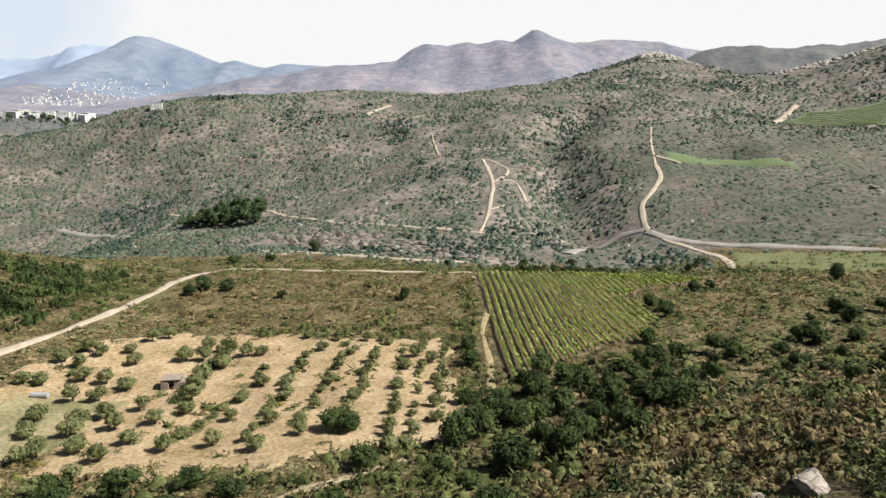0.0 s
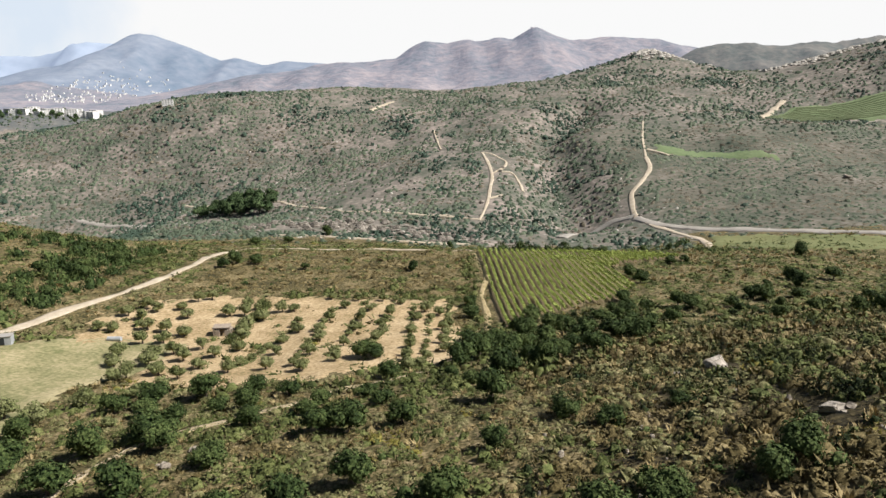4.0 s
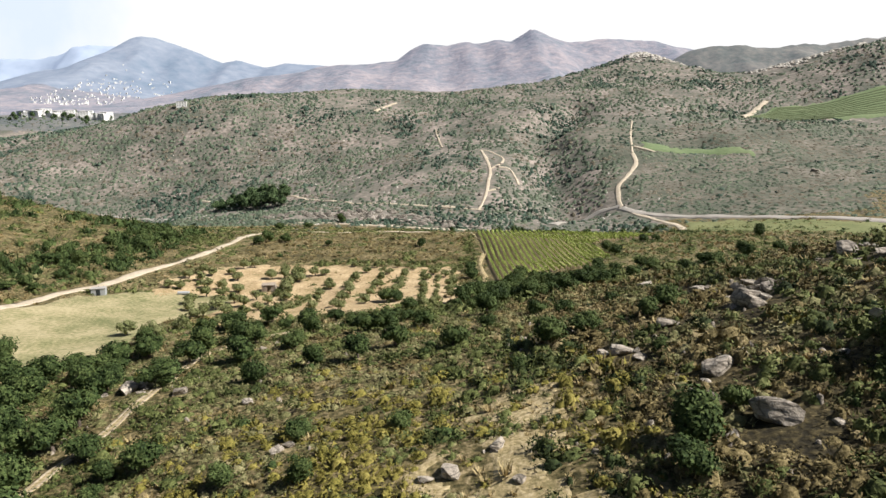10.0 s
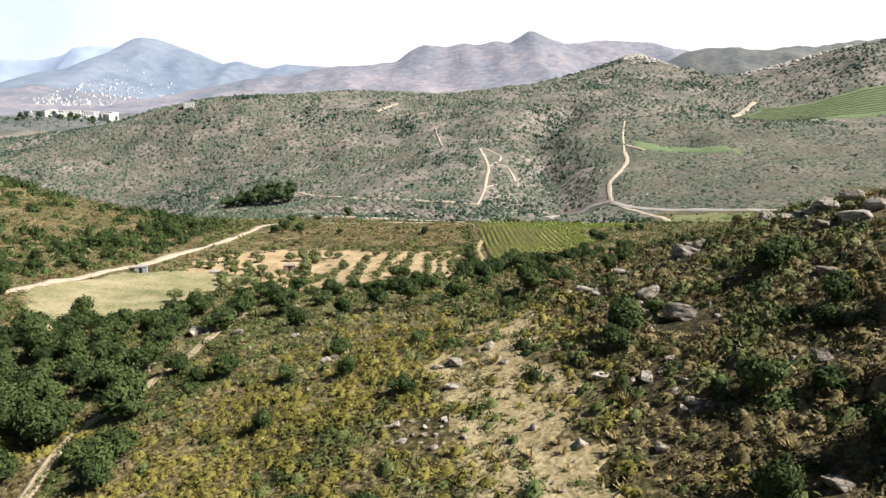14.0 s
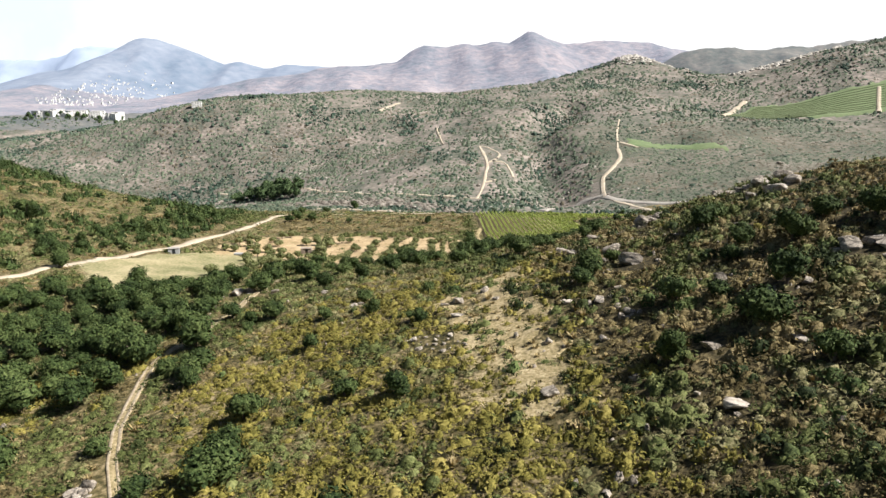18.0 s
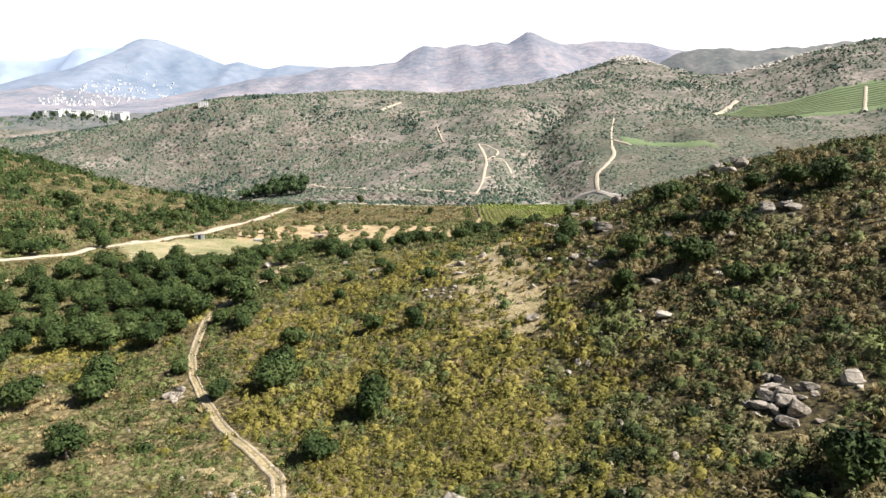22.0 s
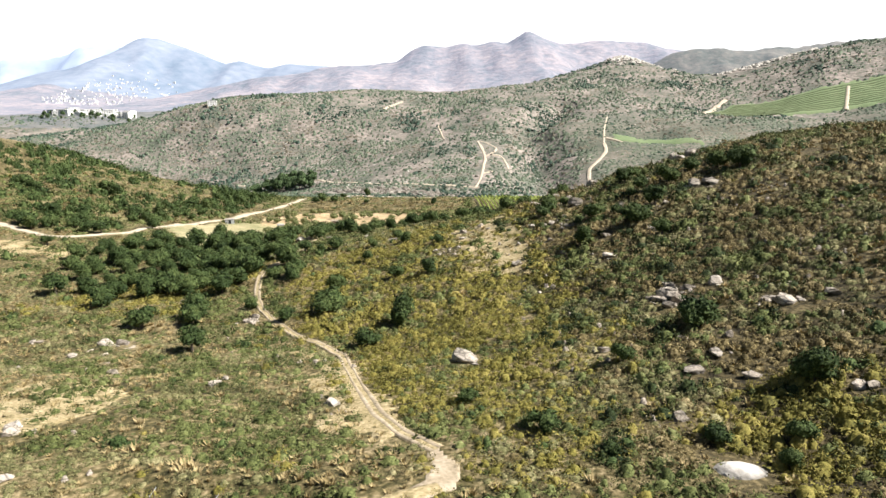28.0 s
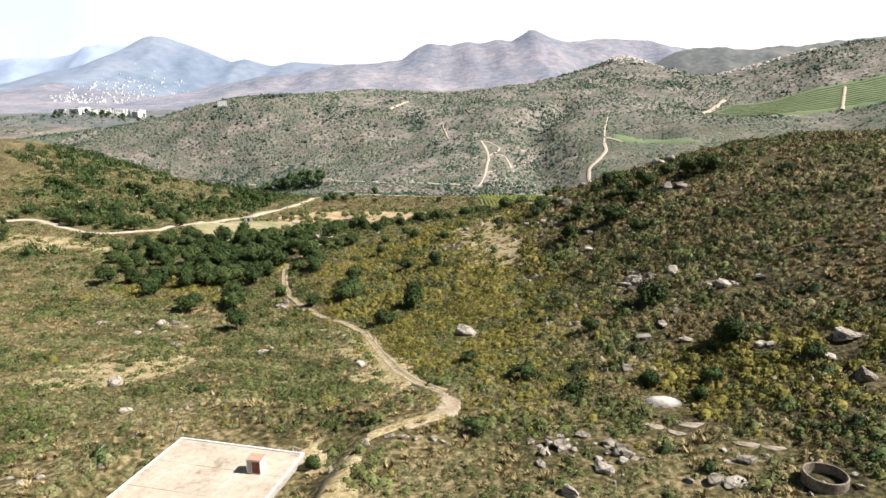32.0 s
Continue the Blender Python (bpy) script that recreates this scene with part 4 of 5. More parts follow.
# ---- boulders and outcrops ----
ROCKY_TOPS = ((272, 812, 38, 22), (345, 682, 30, 18), (410, 682, 60, 18), (-50, 292, 40, 12))
def boulder_mesh(seed, flat, mat):
    """A weathered block: a ball cut back by a dozen planes, then roughened."""
    q = np.random.RandomState(seed)
    bm = bmesh.new()
    bmesh.ops.create_icosphere(bm, subdivisions=3, radius=0.62)
    planes = [(Vector(n), 0.24 + 0.22 * q.rand()) for n in unit(13, q)]
    off = Vector((seed * 7.3, seed * 3.1, 0))
    for v in bm.verts:
        p = v.co.copy()
        for n, d in planes:
            k = p.dot(n)
            if k > d:
                p -= n * (k - d) * 0.93
        p *= 1 + 0.12 * noise.noise(p * 4.5 + off) - 0.1 * abs(noise.noise(p * 3.0 - off)) + 0.05 * noise.noise(p * 11 + off)
        v.co = Vector((p.x, p.y * 0.8, p.z * flat))
    me = bpy.data.meshes.new("boulder")
    bm.to_mesh(me); bm.free()
    for p in me.polygons:
        p.use_smooth = False
    me.materials.append(mat)
    return me


def crack(m, scale, dark):
    """Weathered joints: darkens a rock along irregular lines."""
    n, l = m.node_tree.nodes, m.node_tree.links
    b = n["Principled BSDF"]
    src = b.inputs["Base Color"].links[0].from_socket
    geo, vor, mr, mix = n.new("ShaderNodeNewGeometry"), n.new("ShaderNodeTexVoronoi"), n.new("ShaderNodeMapRange"), n.new("ShaderNodeMix")
    vor.feature = "DISTANCE_TO_EDGE"
    vor.inputs["Scale"].default_value = scale
    mp = n.new("ShaderNodeMapping")
    mp.inputs["Scale"].default_value = (0.6, 0.6, 1.7)
    l.new(geo.outputs["Position"], mp.inputs[0]); l.new(mp.outputs[0], vor.inputs["Vector"])
    mr.inputs[1].default_value, mr.inputs[2].default_value, mr.inputs[3].default_value, mr.inputs[4].default_value = 0.0, 0.09, dark, 1.0
    l.new(vor.outputs["Distance"], mr.inputs[0])
    mix.data_type, mix.blend_type = "RGBA", "MULTIPLY"
    mix.inputs[0].default_value = 1.0
    l.new(src, mix.inputs[6]); l.new(mr.outputs[0], mix.inputs[7])
    l.new(mix.outputs[2], b.inputs["Base Color"])


CLIFF = noise_mix("dark_weathered_cliff", [(0.1, 0.088, 0.07), (0.18, 0.158, 0.128), (0.27, 0.238, 0.198), (0.38, 0.34, 0.29)], 0.25, fine=1.4, bump=0.6, span=0.3)
crack(CLIFF, 0.35, 0.4)
crack(ROCK, 1.1, 0.35)
crack(PALEROCK, 0.7, 0.6)
crack(WHITEROCK, 0.16, 0.45)
BOULDERS = [boulder_mesh(i + 1, f, ROCK) for i, f in enumerate((0.6, 0.75, 0.5, 0.7, 0.45, 0.65, 0.55))]
for n, (x, y, w) in enumerate(ROCKS_SPUR + ROCKS_RIDGE + ROCKS_CREST + ROCKS_FRONT + ROCKS_FOOT):
    w = min(w, 5.5)
    ob = tagged(new("boulder", BOULDERS[n % 7]), "weathered grey granite boulder among scrub" if w > 1.5 else "small grey granite rock among scrub", "rock", "granite boulders")
    ob.matrix_world = placed(x, y, w * 0.85, r.uniform(0.7, 1.0), r.uniform(0, 6.28), -0.09 * w) @ Matrix.Rotation(r.uniform(-0.25, 0.25), 4, "X")
    for k in range(int(1.1 * w * r.rand())):
        q, d, s = 6.28 * r.rand(), w * (0.45 + 0.5 * r.rand()), w * (0.18 + 0.27 * r.rand())
        ob = tagged(new("boulder", BOULDERS[(n + k + 3) % 7]), "small grey granite rock fallen beside a boulder", "rock", "granite boulders")
        ob.matrix_world = placed(x + d * math.cos(q), y + 0.7 * d * math.sin(q), s, r.uniform(0.6, 1.0), r.uniform(0, 6.28), 0.0)


SLABS = ((11.4, -113.2, 2.8, -0.74), (13.0, -114.7, 2.6, -0.74), (14.8, -113.5, 3.4, -0.25), (17.4, -117.6, 2.6, -0.4), (19.2, -118.4, 2.4, -0.45), (7.5, -116.4, 2.2, -1.0), (8.1, -117.8, 2.0, -0.9), (1.4, -115.6, 1.6, 0.8), (3.0, -114.6, 2.0, 0.5), (15.4, -119.6, 2.0, -0.6), (2.3, -123.7, 2.2, -0.8), (-55.5, -58.4, 3.4, 0.3), (-52.6, -60.5, 3.0, 0.6), (-54.3, -64.5, 2.6, 0.9), (-52, -68.5, 2.2, 0.2), (-57.5, -62, 2.4, 1.2), (-47.6, -92, 2.4, 0.2), (-3.4, -78.2, 2.6, 0.4))
PILES = ((20.6, -73.6, 2.6, 14, 1.9), (33.5, 12.5, 3.2, 12, 2.6), (-4.5, -25.5, 3.0, 10, 0.9), (-38.8, -46.2, 1.3, 7, 1.3), (2.2, -115.5, 2.4, 12, 1.1), (48.8, 11.5, 3.0, 9, 2.6), (-54.5, -58.5, 3.2, 8, 1.0), (7, -117.5, 2.4, 8, 1.2), (21, -124.5, 3.4, 7, 0.9), (28.8, -83, 2.2, 6, 1.8))
for cx, cy, spread, count, big in PILES:
    for k in range(count):
        d, q = spread * math.sqrt((k + 0.5) / count), 2.4 * k
        x, y = cx + d * math.cos(q), cy + 0.75 * d * math.sin(q)
        s = big * r.uniform(0.45, 1.1) * (1.15 - 0.5 * d / spread)
        ob = tagged(new("boulder", BOULDERS[(k * 3 + int(abs(cx))) % 7]), "weathered grey granite block in a heap of boulders", "rock", "granite boulders")
        ob.matrix_world = placed(x, y, s, r.uniform(0.75, 1.15), r.uniform(0, 6.28), -0.22 * big * (1 - d / spread)) @ Matrix.Rotation(r.uniform(-0.4, 0.4), 4, "X")


def outcrop(name, label, n, where, size, mat, r, seg=6):
    """Many broken rocks cropping out of a far slope, as one mass."""
    parts = []
    for k in range(n):
        x, y = where(r)
        s = size * r.uniform(0.4, 1.3)
        parts.append(blob((x, y, ground_height(x, y) + s * 0.1), np.array([s, s * r.uniform(0.5, 0.9), s * r.uniform(0.35, 0.7)]), r, seg, 3))
    return tagged(new(name, mesh_from(name, *join(parts), mat, False)), label, "rocks", kind="stuff")


outcrop("rock_outcrop", "grey broken rock face above the stream", 240, lambda r: (lambda t: (-105 + 112 * t + r.normal(0, 5), 316 - 48 * t + r.normal(0, 8)))(r.rand() ** 0.8), 2.4, CLIFF, r, 7)
outcrop("rock_outcrop", "pale bare rocks on the far conical hilltop", 170, lambda r: (257 + abs(r.normal(0, 22)) * 1.5 - 18 + r.normal(0, 6), 812 + r.normal(0, 14)), 3.6, WHITEROCK, r)
outcrop("rock_outcrop", "pale bare rocks along the far right ridge", 170, lambda r: (lambda t: (345 + 130 * t + r.normal(0, 9), 682 + r.normal(0, 12)))(r.rand()), 3.4, WHITEROCK, r)
outcrop("rock_outcrop", "grey rocks scattered over the far hillside", 260, lambda r: (r.uniform(-300, 120), r.uniform(290, 560)), 1.5, CLIFF, r)

# ---- scrub ----
def shrub_template(r, lobes, n_leaf, leaf, core=0.59, wide=0.5):
    """A low bush of a few leafy humps: a small dense heart, leaves lying over the humps and sprigs standing out of them."""
    parts = [blob((0, 0, 0.0), np.array([core, core, core * 1.05]), r, 5, 2, -0.2)]
    for k in range(lobes):
        m = n_leaf // lobes
        if not m:
            continue
        q, d = 6.28 * (k + 0.7 * r.rand()) / lobes, (wide * (0.5 + 0.7 * r.rand()) if lobes > 1 else 0.0)
        s = (0.5 + 0.25 * r.rand()) if lobes > 1 else 0.9
        c = np.array([math.cos(q) * d, math.sin(q) * d, 0.12 * r.rand()])
        n = unit(m, r)
        n[:, 2] = np.abs(n[:, 2]) * 0.95 + 0.08
        pos = c + n * s * np.array([1.02, 1.02, 1.1]) * (0.66 + 0.42 * r.rand(m, 1))
        flat = m * 3 // 5
        tilt = n + unit(m, r) * 0.5
        tilt /= np.linalg.norm(tilt, axis=1, keepdims=True)
        parts.append(leaf_tips(pos[:flat], tilt[:flat], leaf * (0.6 + 0.8 * r.rand(flat)), r, 0.7))
        side = np.cross(n[flat:], unit(m - flat, r)) * leaf * 0.55
        rise = (n[flat:] + [0, 0, 0.5]) * leaf * (1.2 + 1.3 * r.rand(m - flat, 1))
        p = pos[flat:] - n[flat:] * leaf * 0.6
        parts.append((np.stack([p - side, p + side, p + rise], 1).reshape(-1, 3), np.arange(3 * (m - flat)).reshape(-1, 3)))
    return join(parts)


def tuft_template(r, n):
    q = r.rand(n) * 6.28
    d = np.stack([np.cos(q), np.sin(q), np.zeros(n)], 1)
    base = d * 0.35 * r.rand(n, 1)
    tip = base + d * 0.6 * r.rand(n, 1) + np.stack([np.zeros(n), np.zeros(n), 0.6 + 0.6 * r.rand(n)], 1)
    side = np.stack([-d[:, 1], d[:, 0], np.zeros(n)], 1) * 0.12
    v = np.stack([base - side, base + side, tip], 1).reshape(-1, 3)
    return v, np.arange(n * 3).reshape(n, 3)


def spread_out(name, label, category, mat, templates, x, y, size, height, r, sink=0.08):
    """One mass of plants: a template at each plan point, turned and scaled."""
    z = land(x, y)
    pick = r.randint(0, len(templates), len(x))
    vs, fs, n = [], [], 0
    for k, (tv, tf) in enumerate(templates):
        i = np.flatnonzero(pick == k)
        if not len(i):
            continue
        a = r.rand(len(i)) * 6.28
        c, s = np.cos(a)[:, None], np.sin(a)[:, None]
        st = r.uniform(0.8, 1.25, (len(i), 1))
        X = (tv[:, 0] * c - tv[:, 1] * s) * size[i, None] * st + x[i, None]
        Y = (tv[:, 0] * s + tv[:, 1] * c) * size[i, None] / st + y[i, None]
        Z = tv[:, 2] * size[i, None] * height[i, None] + z[i, None] - sink * size[i, None]
        vs.append(np.stack([X, Y, Z], -1).reshape(-1, 3))
        fs.append((tf[None] + (np.arange(len(i)) * len(tv))[:, None, None]).reshape(-1, 3) + n)
        n += len(i) * len(tv)
    return tagged(new(name, mesh_from(name, np.concatenate(vs), np.concatenate(fs), mat, True)), label, category, kind="stuff")


def clump_template(r, domes, seg, n_leaf, leaf):
    """Several low mounds grown into one another."""
    parts = []
    for k in range(domes):
        q, d = 6.28 * (k + 0.6 * r.rand()) / domes, 0.3 + 0.45 * r.rand()
        s = 0.4 + 0.24 * r.rand()
        parts.append(blob((math.cos(q) * d, math.sin(q) * d, 0.1 * r.rand()), np.array([s, s, s * 1.05]), r, seg, 2, -0.2))
    n = unit(n_leaf, r)
    n[:, 2] = np.abs(n[:, 2]) * 0.9 + 0.1
    tilt = n * 0.4 + unit(n_leaf, r) * 0.9
    tilt /= np.linalg.norm(tilt, axis=1, keepdims=True)
    parts.append(leaf_quads(n * np.array([1.0, 1.0, 0.62]) * (0.55 + 0.6 * r.rand(n_leaf, 1)), tilt, leaf * (0.6 + 0.8 * r.rand(n_leaf)), r, 0.7))
    return join(parts)


r = np.random.RandomState(11)
CLEAR = [(cx, cy, spread * 0.75 + 0.35) for cx, cy, spread, count, big in PILES] + [(x, y - 0.3, 0.34 * w + 0.3) for x, y, w, a in SLABS]
ROCKS = np.array(ROCKS_SPUR + ROCKS_RIDGE + ROCKS_CREST + ROCKS_FRONT + ROCKS_FOOT)
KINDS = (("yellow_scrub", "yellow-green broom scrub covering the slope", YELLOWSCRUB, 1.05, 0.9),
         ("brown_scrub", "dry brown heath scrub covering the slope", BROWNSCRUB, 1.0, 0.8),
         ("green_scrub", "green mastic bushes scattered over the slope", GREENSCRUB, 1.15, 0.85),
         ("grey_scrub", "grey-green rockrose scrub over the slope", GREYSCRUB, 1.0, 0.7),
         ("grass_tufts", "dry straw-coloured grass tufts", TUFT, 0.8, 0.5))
tufts = [tuft_template(r, 26) for k in range(6)]


def carpet(y0, y1, gap, kit, rad, tight, beyond=False):
    """The low plant cover between two distances, one plant to each cell of a jittered net."""
    gx, gy = np.meshgrid(np.arange(-185, 185, gap), np.arange(y0, y1, gap))
    x = (gx + gap * 0.95 * (r.rand(*gx.shape) - 0.5)).ravel()
    y = (gy + gap * 0.95 * (r.rand(*gx.shape) - 0.5)).ravel()
    k = np.abs(x + 6) < np.clip(0.72 * (y + 168) + 12, 0, 178)
    k = ~k if beyond else k
    x, y = x[k], y[k]
    clear = np.ones(len(x), bool)
    for poly in (FIELD, VINE, GROVE):
        clear &= ~inside(poly, x, y) | ((r.rand(len(x)) < 0.08) if poly is GROVE else False)
    for line, w in ((MAIN_TRACK, 2.3), (PATH_LINE, 0.95), (PATH_FOOT, 0.9), (VINE_EDGE, 1.3)):
        clear &= from_line(line, x, y) > w + 0.35 * rough(x * 0.4, y * 0.4, 3)
    uu, vv = (x + 26) * 0.975 - (y + 118) * 0.222, (x + 26) * 0.222 + (y + 118) * 0.975
    clear &= ~((np.abs(uu) < 6.6) & (np.abs(vv) < 8.9))
    clear &= (np.hypot(x - 20, y + 123.5) > 2.2) & (np.hypot(x - 13.4, y + 109) > 2.3)
    for rx, ry, rw in ROCKS:
        clear &= (x - rx) ** 2 + (y - ry + 0.25 * rw) ** 2 > (0.55 * min(rw, 5.5) + 0.4) ** 2
    for cx, cy, cr in CLEAR:
        clear &= (x - cx) ** 2 + (y - cy) ** 2 > cr ** 2
    x, y = x[clear], y[clear]
    n = len(x)
    patchy, fine = octaves(x, y, 16, 3, 31), octaves(x, y, 5, 2, 41)
    yellow = np.exp(-((x + 12 - 0.08 * (y + 60)) / 21) ** 4 - ((y + 58) / 56) ** 4) + 0.6 * np.exp(-((x + 62) / 14) ** 2 - ((y + 22) / 16) ** 2)
    yellow += 0.9 * np.exp(-((x - 27) / 12) ** 4 - ((y + 106) / 8) ** 4)
    yellow *= 1 - 0.85 * np.exp(-((x - 4) / 6) ** 2 - ((y + 22) / 26) ** 4)
    hill = smooth(2, 22, x) * smooth(110, 60, y)
    heath = ((x > -72) & (x < 8) & (y > 140) & (y < 202)).astype(float)
    lane = np.interp(y, [-102.4, -99, -93, -83.5, -76, -68.6, -61.6, -54.7, -47], [-7.4, -10.2, -13.2, -16.1, -18.2, -20.2, -25.8, -30.5, -35])
    left = np.maximum(smooth(1, -3, x - lane) * smooth(-35, -50, y), smooth(14, 4, x) * smooth(-107, -112, y))
    west = smooth(-85, -105, x)
    gloom = smooth(6, 15, x) * smooth(46, 34, x) * smooth(-118, -98, y) * smooth(95, 75, y)
    top = smooth(32, 46, x)
    east = smooth(42, 66, x) * smooth(62, 90, y)
    north = smooth(128, 150, y) * (1 - 0.6 * heath)
    yellow *= (1 - 0.93 * left) * (1 - 0.8 * west)
    dry = 1.3 * np.exp(-((x - 4) / 6) ** 2 - ((y + 22) / 28) ** 4) + 1.3 * np.exp(-((x + 49) / 7) ** 2 - ((y + 87) / 8) ** 2) + 0.7 * np.exp(-((x + 55) / 5) ** 2 - ((y + 62) / 6) ** 2) + np.exp(-((x + 12) / 6) ** 2 - ((y + 114) / 8) ** 2) + 0.6 * np.exp(-(from_line(PATH_LINE[12:] + PATH_FOOT[1:], x, y) / 2.6) ** 2) + 0.45 * np.exp(-((x - 12) / 9) ** 2 - ((y + 112) / 6) ** 2)
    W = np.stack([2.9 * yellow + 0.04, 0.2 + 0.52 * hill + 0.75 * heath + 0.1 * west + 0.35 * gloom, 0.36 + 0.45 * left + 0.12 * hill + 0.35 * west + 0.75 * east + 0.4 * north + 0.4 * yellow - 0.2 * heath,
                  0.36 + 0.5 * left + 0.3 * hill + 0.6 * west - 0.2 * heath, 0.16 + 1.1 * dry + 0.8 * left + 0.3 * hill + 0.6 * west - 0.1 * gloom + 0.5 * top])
    blot = np.stack([octaves(x, y, 7, 3, 60 + k) for k in range(5)])
    score = np.log(np.clip(W, 0.02, 4)) + 1.35 * blot - 0.55 * np.log(-np.log(r.rand(5, n).clip(1e-6, 1 - 1e-6)))
    kind = score.argmax(0)
    kind[r.rand(n) > np.clip(tight + 0.25 * east + 0.3 * np.clip(yellow, 0, 1) + 0.2 * gloom - 0.45 * dry - 0.06 * hill - 0.22 * west + 0.5 * fine + 0.2 * patchy, 0.2, 1)] = 9
    size = rad * (0.78 + 1.05 * r.rand(n) ** 2.6) * (1 + 0.1 * hill + 0.1 * gloom + 0.12 * np.clip(yellow, 0, 1))
    grown = (0.8 + 0.2 * hill) * (1 - 0.45 * smooth(95, 130, y))
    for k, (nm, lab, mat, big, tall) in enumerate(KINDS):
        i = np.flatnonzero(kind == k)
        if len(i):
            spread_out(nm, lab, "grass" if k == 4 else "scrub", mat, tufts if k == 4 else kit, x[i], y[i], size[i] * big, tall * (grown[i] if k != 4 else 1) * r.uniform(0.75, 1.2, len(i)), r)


carpet(-152, -60, 0.98, [shrub_template(r, 2 + k % 3, 90, 0.085) for k in range(10)], 0.78, 1.12)
carpet(-60, 0, 1.25, [shrub_template(r, 2 + k % 3, 54, 0.115) for k in range(9)], 0.95, 1.1)
carpet(0, 60, 1.45, [shrub_template(r, 2 + k % 2, 34, 0.15, 0.6) for k in range(9)], 1.08, 1.05)
carpet(60, 90, 1.8, [shrub_template(r, 1 + k % 2, 24, 0.18, 0.62) for k in range(8)], 1.3, 1.02)
carpet(90, 245, 2.3, [shrub_template(r, 1 + k % 2, 12, 0.25, 0.62) for k in range(8)], 1.5, 0.95)
carpet(-215, 70, 3.2, [shrub_template(r, 1, 6, 0.34, 0.7) for k in range(5)], 1.5, 0.95, True)

# larger bushes, one by one too many to count
N = 2600
y = -148 + 380 * r.rand(N)
x = np.minimum(0.72 * (y + 168) + 10, 200) * (2 * r.rand(N) - 1)
ok = np.ones(N, bool)
for poly in (FIELD, VINE, GROVE):
    ok &= ~inside(poly, x, y)
for line, w in ((MAIN_TRACK, 4), (PATH_LINE, 2.6), (PATH_FOOT, 3.5), (SPUR, 1.2)):
    ok &= from_line(line, x, y) > w
ok &= ~((np.abs((x + 26) * 0.975 - (y + 118) * 0.222) < 10) & (np.abs((x + 26) * 0.222 + (y + 118) * 0.975) < 12)) & (np.hypot(x - 20, y + 123.5) > 3.5) & (np.hypot(x - 13, y + 109) > 4)
ok &= r.rand(N) < 0.22 + 0.6 * smooth(0, 25, x) + 0.45 * smooth(-60, -100, x) + 0.3 * octaves(x, y, 14, 2, 71)
for rx, ry, rw in ROCKS:
    ok &= (x - rx) ** 2 + (y - ry + 0.3 * rw) ** 2 > (0.8 * min(rw, 5.5) + 0.6) ** 2
for cx, cy, cr in CLEAR:
    ok &= (x - cx) ** 2 + (y - cy) ** 2 > (cr + 0.9) ** 2
x, y = x[ok], y[ok]
large = [shrub_template(r, 4 + k % 2, 110, 0.095, 0.65) for k in range(6)]
h = r.rand(len(x))
i = h < 0.66
spread_out("green_bushes", "rounded dark green mastic bushes", "bush", OAKLEAF, large, x[i], y[i], 0.75 + 1.1 * r.rand(i.sum()) ** 1.8, r.uniform(0.75, 1.05, i.sum()), r)
i = ~i
spread_out("green_bushes", "rounded bright green bushes", "bush", GREENSCRUB, large, x[i], y[i], 0.6 + 0.7 * r.rand(i.sum()) ** 1.6, r.uniform(0.7, 1.0, i.sum()), r)

tiny_weeds = [shrub_template(r, 2, 22, 0.2) for k in range(5)]
# thick dark bushes on the shaded hill, its deep shade painted into their leaves, and weeds along the olive rows
N = 3500
x, y = 5 + 85 * r.rand(N) ** 1.35, -118 + 235 * r.rand(N)
ok = (np.abs(x + 6) < 0.72 * (y + 168) + 10) & ~inside(VINE, x, y) & (r.rand(N) < 0.42 + 0.9 * octaves(x, y, 9, 3, 75) - 0.3 * smooth(36, 48, x)) & (np.hypot(x - 20, y + 123.5) > 4) & (np.hypot(x - 13, y + 109) > 4)
for rx, ry, rw in ROCKS:
    ok &= (x - rx) ** 2 + (y - ry + 0.3 * rw) ** 2 > (0.6 * min(rw, 5.5) + 0.4) ** 2
for cx, cy, cr in CLEAR:
    ok &= (x - cx) ** 2 + (y - cy) ** 2 > (cr + 0.7) ** 2
x, y = x[ok], y[ok]
h = r.rand(len(x))
for k, (lab, mat) in enumerate((("thick dark green bushes on the hill", SHADELEAF), ("thick leafy green bushes on the hill", GREENSCRUB))):
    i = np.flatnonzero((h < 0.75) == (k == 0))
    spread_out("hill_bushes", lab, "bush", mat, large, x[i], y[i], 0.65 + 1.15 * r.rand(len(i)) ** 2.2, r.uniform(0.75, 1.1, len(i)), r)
for x0, y0, x1, y1 in OLIVE_ROWS:
    t = r.rand(70)
    t = t[r.rand(70) < 0.75 + 0.8 * rough(t * 9, t * 0 + x0)]
    spread_out("row_weeds", "grey-green weeds and suckers along an olive row", "weeds", OLIVELEAF, tiny_weeds, x0 + (x1 - x0) * t + r.normal(0, 0.5, len(t)), y0 + (y1 - y0) * t, 0.5 + 0.6 * r.rand(len(t)), r.uniform(0.6, 1.1, len(t)), r)

# green bushes along the edges of grove and vineyard, and pale willows by the track
t = r.rand(200)
hx = np.r_[-42 + 45 * t[:60], 4 + 4 * t[60:110], -95 + 12 * t[110:150], -47.5 + 2.2 * t[150:]]
hy = np.r_[139 + 4 * r.randn(60), 100 + 92 * r.rand(50), 170 + 9 * r.randn(40), 102 + 30 * r.rand(50)]
ok = (from_line(VINE_EDGE, hx, hy) > 1.6) & (~inside(GROVE, hx, hy) | (np.arange(200) >= 150)) & (from_line(MAIN_TRACK, hx, hy) > 3)
